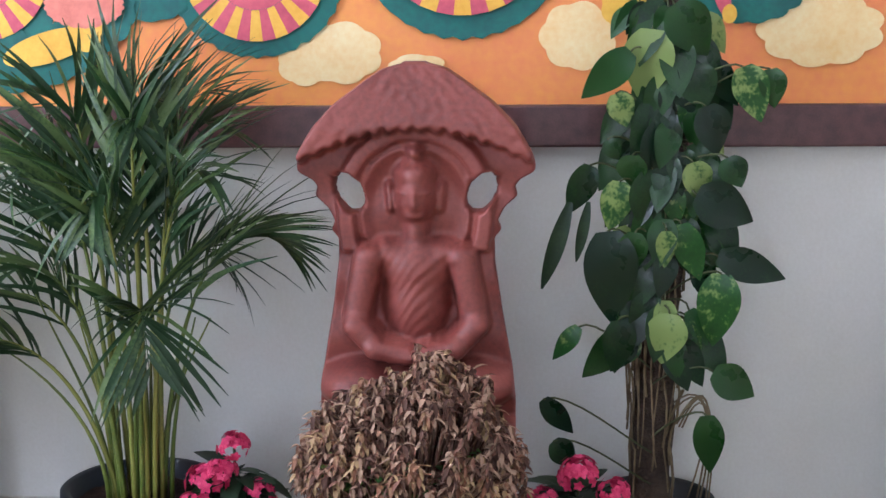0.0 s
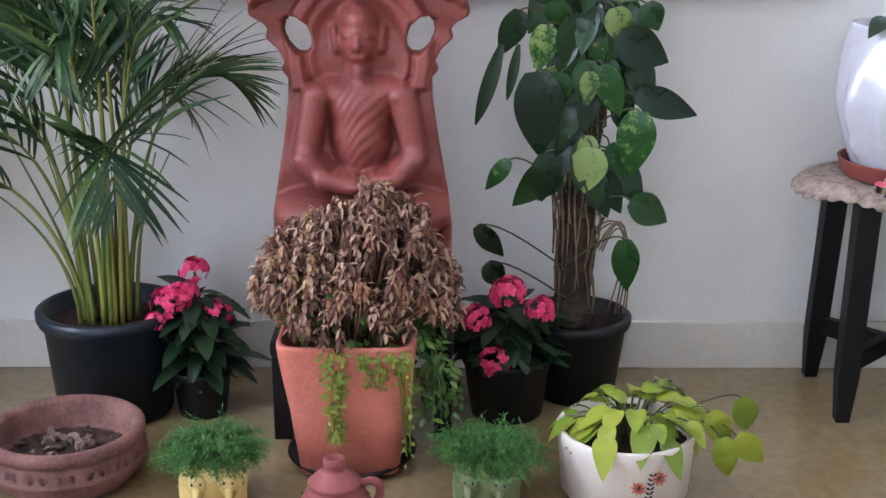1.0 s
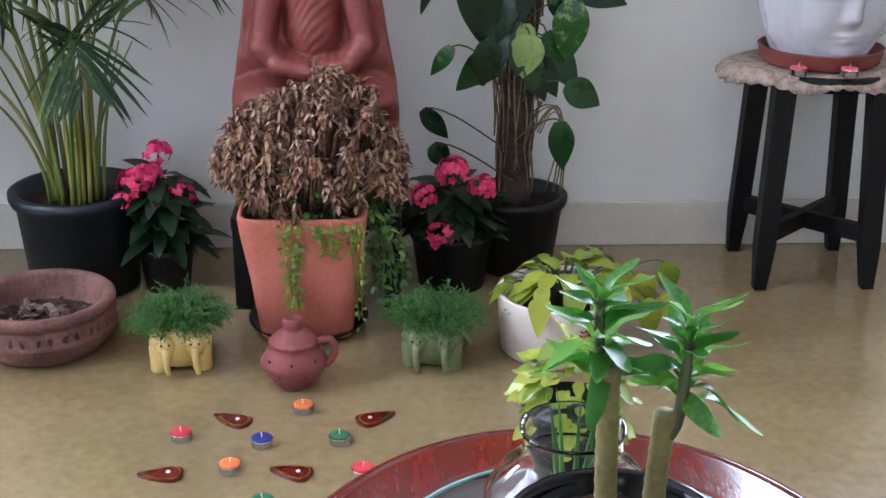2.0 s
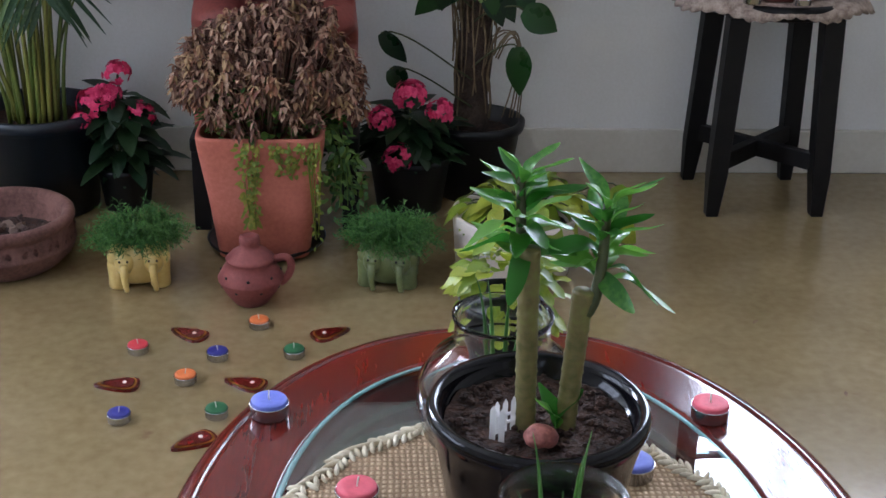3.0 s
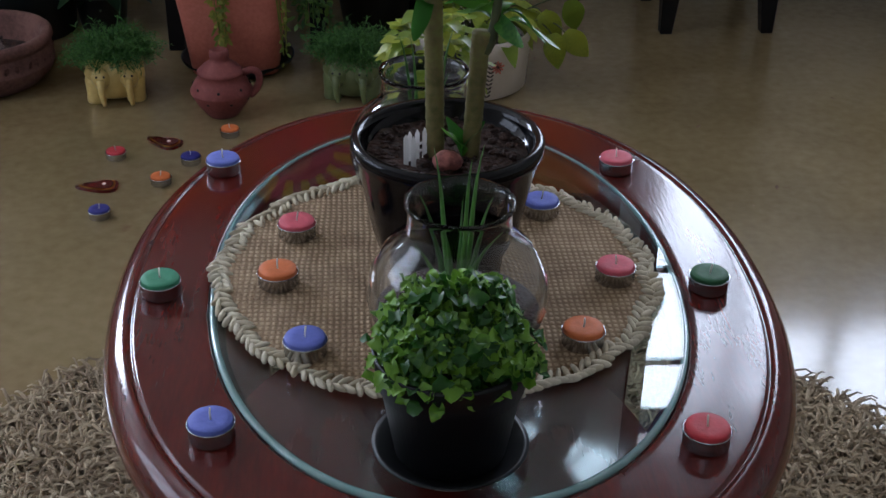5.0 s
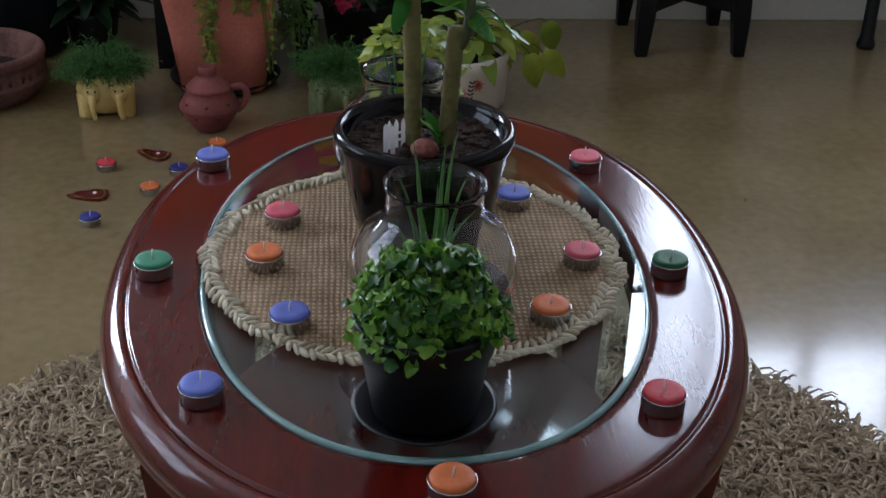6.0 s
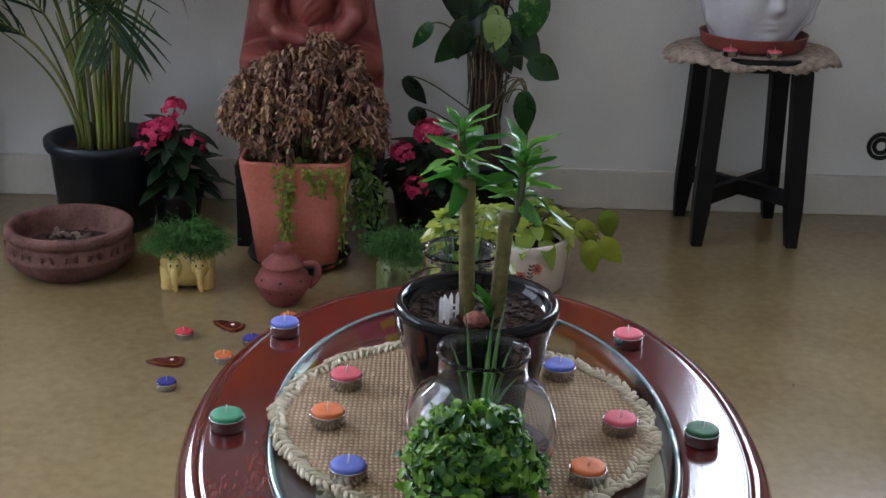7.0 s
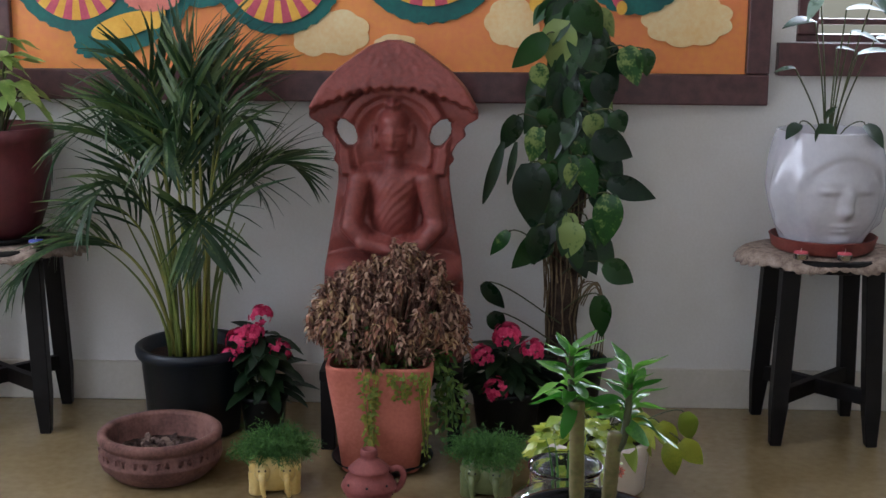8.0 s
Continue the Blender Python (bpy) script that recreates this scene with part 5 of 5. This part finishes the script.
def coffee_table():
    t = thing("coffee_table", (CX, CY, 0), "oval lacquered mahogany coffee table with an inset glass top", "coffee table")
    w = A_OUT - A_IN
    prof = [(0.030, 0.382), (0.012, 0.385), (0.003, 0.390), (-0.003, 0.398), (-0.005, 0.408), (-0.003, 0.418), (0.002, 0.4265), (0.008, 0.4315), (0.014, 0.4338), (0.018, 0.4342), (0.0190, 0.4325), (0.0215, 0.4325), (0.0225, 0.4348), (0.0245, 0.435), (0.030, 0.435), (w - 0.009, 0.435), (w - 0.003, 0.435), (w - 0.0008, 0.4342), (w, 0.432), (w, 0.4235), (w + 0.012, 0.4228), (w + 0.014, 0.40), (w + 0.004, 0.384)]
    part("rim", oval_ring(prof), M["mahogany"], t, "wide rounded mahogany rim with a groove")
    pan = part("glass_top", lathe([(0, 0.4245), (0.995, 0.4245), (1.003, 0.4262), (1.003, 0.4350), (0.998, 0.4368), (0.990, 0.4372), (0, 0.4372)], 144, ax=A_IN - 0.0025, ay=B_IN - 0.0025, power=2.15), M["tableglass"], t, "clear glass panel with a greenish edge", smooth=False)
    pan.visible_shadow = False
    edge = tube([((A_IN - 0.0035) * q * c, (B_IN - 0.0035) * q * k, 0.4342) for c, k, q in ((math.cos(a), math.sin(a), (abs(math.cos(a)) ** 2.15 + abs(math.sin(a)) ** 2.15) ** (-1 / 2.15)) for a in (2 * math.pi * i / 144 for i in range(145)))], 0.0034, 8)
    part("ground_edge", edge, M["groundglass"], pan, "pale sea-green ground edge of the glass")
    shelf = lathe([(0, 0.196), (0.985, 0.196), (1.0, 0.200), (1.0, 0.212), (0.985, 0.216), (0, 0.216)], 96, ax=0.235, ay=0.285)
    part("shelf", shelf, M["mahogany"], t, "oval lower shelf of mahogany", at=pose(-0.008, -0.045, 0))
    for sx in (-1, 1):
        for sy in (-1, 1):
            bm = bmesh.new()
            rings = []
            for z, k, h in ((0.0115, 1.02, 0.019), (0.10, 0.98, 0.022), (0.24, 0.97, 0.026), (0.3805, 1.0, 0.031)):
                rings.append([bm.verts.new((sx * 0.222 * k + dx * h, sy * 0.235 * k + dy * h, z)) for dx, dy in ((-1, -1), (1, -1), (1, 1), (-1, 1))])
            for p, q in zip(rings, rings[1:]):
                for i in range(4):
                    bm.faces.new((p[i], p[(i + 1) % 4], q[(i + 1) % 4], q[i]))
            bm.faces.new(rings[0])
            bm.faces.new(rings[-1])
            bmesh.ops.bevel(bm, geom=bm.edges[:], offset=0.005, segments=2, affect="EDGES")
            part("leg", bm, M["mahogany"], t, "tapering mahogany leg", smooth=False)
    part("apron", oval_ring([(0.050, 0.335), (0.047, 0.338), (0.047, 0.3815), (0.068, 0.3815), (0.068, 0.335)]), M["mahogany"], t, "shallow mahogany apron under the rim")


coffee_table()


def table_mat():
    t = thing("table_mat", (0.001, 0.042, GLASSZ), "round jute table mat with a braided cream border", "table mat")
    bm = lathe([(0, 0.0), (0.2, 0.0), (0.2, 0.0045), (0.19, 0.005), (0, 0.005)], 96, wob=lambda a, z: 0.002 * math.sin(a * 5 + 1))
    part("cloth", bm, M["jute"], t, "coarse woven jute")
    bm = bmesh.new()
    random.seed(2)
    n = 150
    for i in range(n):
        a = 2 * math.pi * i / n
        for s in (0, 1):
            r0 = 0.1985 + 0.0085 * s + 0.0025 * math.sin(a * 17) + rnd(-0.0012, 0.0012)
            b = a + s * 0.03 + rnd(-0.006, 0.006)
            c = Vector((r0 * math.cos(b), r0 * math.sin(b), 0.0048))
            bmesh.ops.create_uvsphere(bm, u_segments=9, v_segments=6, radius=1, matrix=Matrix.LocRotScale(c, Euler((rnd(-.2, .2), rnd(-.2, .2), a + (0.95 if s else -0.6) + rnd(-.4, .4))), (rnd(0.0075, 0.0105), rnd(0.0023, 0.0033), rnd(0.0030, 0.0042))))
    part("border", bm, M["rope"], t, "braided cream cotton border")["kind"] = "stuff"


table_mat()


def nursery_pot():
    t = thing("small_potted_plant", (-0.003, -0.225, GLASSZ), "dome of small glossy leaves in a black pot on a saucer", "potted plant")
    part("saucer", lathe([(0, 0), (0.048, 0), (0.058, 0.009), (0.0605, 0.011), (0.056, 0.011), (0.047, 0.003), (0, 0.003)], 48), M["black"], t, "shallow black saucer")
    part("pot", lathe([(0, 0.004), (0.041, 0.0035), (0.043, 0.006), (0.0535, 0.066), (0.0555, 0.067), (0.059, 0.093), (0.0595, 0.096), (0.056, 0.096), (0.054, 0.08), (0, 0.079)], 56), M["black"], t, "black plastic pot")
    random.seed(9)
    bm = bmesh.new()
    for k in range(1350):
        v = Vector((rnd(-1, 1), rnd(-1, 1), rnd(0.0, 1.1))).normalized()
        p = Vector((v.x * 0.06, v.y * 0.058, 0.088 + v.z * 0.062)) * 1.0
        lump = 0.93 + 0.26 * noise.noise(v * 2.6 + Vector((3.1, 0.4, 1.7)))
        q = rnd(0.70, 1.03) * lump
        p = Vector((p.x * q * 1.06, p.y * q * 1.04, 0.086 + (p.z - 0.088) * q * (1.08 - 0.10 * v.z)))
        w = (v * 0.5 + Vector((rnd(-1, 1), rnd(-1, 1), rnd(-0.9, 0.2)))).normalized()
        l = rnd(0.0075, 0.0155)
        blade(bm, p, p + w * l, l * rnd(0.7, 0.95), v + Vector((0, 0, 0.5)), 0.3, "oval", 4, 0.45, 0.75, k)
    part("foliage", bm, M["moss"], t, "dense small glossy leaves")["kind"] = "stuff"


nursery_pot()


def glass_jar(name, at, label, leaves, seed):
    t = thing(name, at, label, "jar", "round glass jars")
    outer = [(0, 0.0), (0.042, 0.0), (0.055, 0.006), (0.070, 0.025), (0.077, 0.052), (0.074, 0.076), (0.062, 0.096), (0.048, 0.108), (0.0435, 0.114), (0.043, 0.133), (0.0455, 0.138), (0.0455, 0.141)]
    inner = [(0.0425, 0.1405), (0.0405, 0.134), (0.041, 0.114), (0.046, 0.106), (0.060, 0.094), (0.0715, 0.075), (0.0745, 0.052), (0.0675, 0.026), (0.053, 0.009), (0.041, 0.004), (0, 0.004)]
    j = part("glass", lathe(outer + inner, 72), M["glass"], t, "clear blown glass")
    j.visible_shadow = False
    random.seed(seed)
    bm = lathe([(0, 0.0045), (0.040, 0.0045), (0.052, 0.0098), (0.066, 0.0265), (0.071, 0.038), (0.05, 0.043), (0, 0.046)], 40, wob=lambda a, z: 0.0)
    part("soil", bm, M["soil"], t, "dark potting soil")
    for k in range(leaves):
        a = 2 * math.pi * k / leaves + rnd(-0.3, 0.3)
        o = rnd(0.010, 0.024)
        top = rnd(0.135, 0.195) if k % 3 < 2 else rnd(0.10, 0.13)
        e = o * 1.35 if top > 0.133 else 0.045
        pts = bezier((0.007 * math.cos(a), 0.007 * math.sin(a), 0.044), (o * math.cos(a), o * math.sin(a), 0.07), (o * math.cos(a), o * math.sin(a), top - 0.03), (min(e * 1.5, 0.037) * math.cos(a), min(e * 1.5, 0.037) * math.sin(a), top), 9)
        part("leaf", tube(pts, 0.0042, 8, taper=0.05), M["aloe"], t)


glass_jar("glass_jar", (0.0115, -0.088, GLASSZ + 0.005), "round clear glass jar planted with a small aloe", 9, 41)
glass_jar("glass_jar", (-0.004, 0.197, GLASSZ + 0.005), "round clear glass jar holding slender green leaves", 8, 42)


def dracaena():
    t = thing("dracaena_pot", (0.010, 0.046, GLASSZ + 0.005), "two cut dracaena canes in a glossy black ceramic pot", "potted plant")
    prof = [(0, 0.003), (0.050, 0.0), (0.056, 0.004), (0.068, 0.045), (0.079, 0.100), (0.084, 0.120), (0.0875, 0.127), (0.088, 0.134), (0.085, 0.139), (0.080, 0.138), (0.077, 0.132), (0.075, 0.118), (0, 0.116)]
    part("pot", lathe(prof, 84, wob=lambda a, z: 0.0011 * math.cos(a * 12) * max(0, math.sin(z * 26)) if z < 0.118 else 0), M["glaze"], t, "glossy black ceramic pot with pressed facets")
    soil_disc(0.074, 0.117, M["soil"], t)
    random.seed(14)
    bm = bmesh.new()
    for k in range(170):
        a, q = rnd(0, 6.283), 0.070 * math.sqrt(random.random())
        r = rnd(0.0015, 0.0045)
        bmesh.ops.create_icosphere(bm, subdivisions=1, radius=r, matrix=Matrix.Translation((q * math.cos(a), q * math.sin(a), 0.123 + rnd(0, 0.002))) @ Matrix.Diagonal((1.2, 1, 0.7, 1)))
    part("loose_soil", bm, M["soil"], t, "dark soil crumbs", smooth=False)["kind"] = "stuff"
    me = [leaf_mesh("leaf", l, l * w, M["bright"], sh, d, 12, 0.35, 0.22) for l, w, d, sh in ((0.054, 0.38, 0.5, "oval"), (0.056, 0.34, 0.5, "lance"), (0.050, 0.42, 0.35, "oval"), (0.054, 0.33, 0.35, "strap"))]
    for x0, x1, top, crown in ((-0.011, -0.015, 0.272, (-0.022, 0.0, 0.305)), (0.019, 0.027, 0.238, (0.042, 0.0, 0.285))):
        prof = []
        z = 0.110
        while z < top:
            prof += [(0.0080, z), (0.0087, z + 0.002), (0.0082, z + 0.004)]
            z += 0.012
        prof = [(0, 0.108)] + prof + [(0.0085, top), (0.0075, top + 0.002), (0, top + 0.0025)]
        cn = part("cane", lathe(prof, 24), M["cane"], t, "ringed green-brown cut cane")
        cn.matrix_basis = pose(x0, -0.01, 0.110, 0, math.degrees(math.atan2(x1 - x0, top - 0.11)), 0) @ pose(0, 0, -0.110)
        c = Vector(crown)
        part("shoot", tube(bezier((x1, -0.012, top - 0.018), (x1 + (c.x - x1) * 0.8, -0.015, top - 0.012), (c.x, c.y, c.z - 0.02), (c.x, c.y, c.z + 0.02), 8), 0.0055, 8, taper=0.6), M["stalk"], t)
        for k in range(30):
            a, f = k * 2.4 + rnd(-0.5, 0.5), k / 30
            p = c + Vector((0.004 * math.cos(a), 0.004 * math.sin(a), -0.042 + 0.064 * f))
            leafy("leaf", random.choice(me), t, aim(p, (math.cos(a), math.sin(a) * 0.8, 0.25 + 1.9 * f ** 1.5 + rnd(-0.45, 0.45)), size=rnd(0.50, 0.92) - 0.15 * f, roll=rnd(-0.9, 0.9)))
    for a in (0.3, 2.2, 3.6):
        leafy("leaf", me[2], t, aim((0.012, -0.016, 0.125), (0.25 * math.cos(a), 0.2 * math.sin(a), 1), size=0.7))
    fence = thing("picket_fence", (-0.029, 0.022, GLASSZ + 0.005 + 0.123), "tiny white picket fence stuck in the pot soil", "fence")
    for k in range(6):
        bm = bmesh.new()
        vs = [bm.verts.new(q) for q in ((-0.0025, 0, 0), (0.0025, 0, 0), (0.0025, 0, 0.025), (0, 0, 0.0295), (-0.0025, 0, 0.025))]
        bm.faces.new(vs)
        bmesh.ops.solidify(bm, geom=bm.faces[:], thickness=0.0016)
        if k < 4:
            part("picket", bm, M["fence"], fence, smooth=False, at=pose(0.004 + k * 0.0068, 0.002 + k * 0.004, 0, 0, 0, 30))
        else:
            part("picket", bm, M["fence"], fence, smooth=False, at=pose(0.0005 + (k - 4) * 0.0065, -0.005 - (k - 4) * 0.004, 0, 0, 0, -30))
    for z in (0.006, 0.013):
        part("rail", box(bmesh.new(), -0.002, 0.026, 0.0018, 0.0030, z, z + 0.002), M["fence"], fence, smooth=False, at=pose(0.002, 0.0, 0, 0, 0, 30))
    bm = bmesh.new()
    g = bmesh.ops.create_icosphere(bm, subdivisions=3, radius=0.0115, matrix=Matrix.Diagonal((1.15, 1, 0.85, 1)))
    for v in g["verts"]:
        v.co *= 1 + 0.12 * noise.noise(v.co * 250)
    st = part("pebble", bm, M["stonepink"])
    st.matrix_basis = pose(0.008, 0.010, GLASSZ + 0.134)
    tagged(st, "pinkish pebble lying on the pot soil", "stone")


dracaena()


def back_pot():
    t = thing("small_green_pot", (0.012, 0.325, GLASSZ), "small pot of light green leaves behind the jars", "potted plant")
    part("pot", lathe([(0, 0.002), (0.030, 0.0), (0.033, 0.003), (0.044, 0.085), (0.047, 0.088), (0.047, 0.1), (0.044, 0.101), (0.041, 0.085), (0, 0.084)], 40), M["black"], t, "dark pot")
    random.seed(19)
    me = [leaf_mesh("leaf", l, l * 0.7, M["lime"], "oval", 0.3, 6, 0.25, 0.2) for l in (0.020, 0.027)]
    for k in range(110):
        v = Vector((rnd(-1, 1), rnd(-1, 1), rnd(-0.1, 1))).normalized()
        p = Vector((v.x * 0.048, v.y * 0.04, 0.098 + v.z * 0.065)) * rnd(0.9, 1.02)
        leafy("leaf", random.choice(me), t, aim(p, (v.x, v.y, v.z * 0.3 + rnd(-0.4, 0.3)), size=rnd(0.7, 1.1)))


back_pot()


# ---- rug, iron stand and small bits ----
def rug():
    t = thing("shag_rug", (0.01, -0.05, 0), "round beige shaggy rug under the coffee table", "rug")
    R = 0.735
    part("backing", lathe([(0, 0.001), (R - 0.02, 0.001), (R - 0.015, 0.006), (R - 0.02, 0.010), (0, 0.010)], 96), M["shag"], t, "woven rug backing")
    random.seed(77)
    verts, faces = [], []
    for k in range(38000):
        a, q = rnd(0, 6.283), R * math.sqrt(random.random())
        x, y = q * math.cos(a), q * math.sin(a)
        if abs(x) < 0.19 and -0.20 < y < 0.35 and k % 3:
            continue
        b, l, w = rnd(0, 6.283), rnd(0.018, 0.036), rnd(0.0020, 0.0038)
        dx, dy = math.cos(b), math.sin(b)
        i = len(verts)
        for f, h in ((0, 0.008), (0.35, 0.6), (0.75, 0.85), (1.0, 0.55)):
            ww = w * (1 - 0.5 * f)
            cx, cy, cz = x + dx * l * f, y + dy * l * f, 0.008 + l * 0.50 * h * (f > 0) + 0.003 * f
            verts += [(cx - dy * ww, cy + dx * ww, cz), (cx + dy * ww, cy - dx * ww, cz), (cx, cy, cz + ww * 0.9)]
        for r in range(3):
            o = i + r * 3
            for s in range(3):
                faces.append((o + s, o + (s + 1) % 3, o + 3 + (s + 1) % 3, o + 3 + s))
    me = bpy.data.meshes.new("shag")
    me.from_pydata(verts, [], faces)
    me.materials.append(M["shag"])
    ob = new("shag", me)
    ob.parent = t
    ob["kind"] = "stuff"


rug()


def iron_stand():
    t = thing("iron_stand", (1.27, 1.99, 0), "black iron stand with scrolled bracket beside the wall", "stand")
    for x in (-0.02, 0.34):
        part("post", lathe([(0, 0), (0.022, 0), (0.024, 0.01), (0.017, 0.03), (0.015, 0.28), (0.018, 0.30), (0.015, 0.32), (0.013, 0.60), (0, 0.601)], 20, centre=(x, -0.04)), M["iron"], t)
    part("shelf", box(bmesh.new(), -0.06, 0.40, -0.12, 0.12, 0.2915, 0.318, 0.004), M["iron"], t, smooth=False)
    part("top", box(bmesh.new(), -0.06, 0.40, -0.14, 0.13, 0.6015, 0.63, 0.004), M["iron"], t, smooth=False)
    for k, r in enumerate((0.032, 0.018)):
        p = [(-0.135 + r * math.cos(a * 0.4), 0.0, 0.247 + r * math.sin(a * 0.4)) for a in range(17)]
        part("scroll", tube(p, 0.006, 8), M["iron"], t)
    part("bracket", tube(bezier((-0.115, 0.0, 0.272), (-0.09, 0.0, 0.30), (-0.06, 0.0, 0.30), (-0.03, 0.0, 0.303), 8), 0.007, 8), M["iron"], t)


iron_stand()
random.seed(6)
bits = bmesh.new()
for k in range(26):
    x, y = (rnd(-0.25, 0.35), rnd(1.3, 2.0)) if k < 14 else (rnd(0.3, 1.1), rnd(0.9, 2.0))
    a, l = rnd(0, 6.283), rnd(0.006, 0.018)
    blade(bits, (x, y, 0.0025), (x + l * math.cos(a), y + l * math.sin(a), 0.004), l * 0.45, (0, 0, 1), 0.0, "oval", 3, 0.3)
tagged(part("fallen_bits", bits, M["debris"]), "small dry leaf bits scattered on the floor", "debris", kind="stuff")
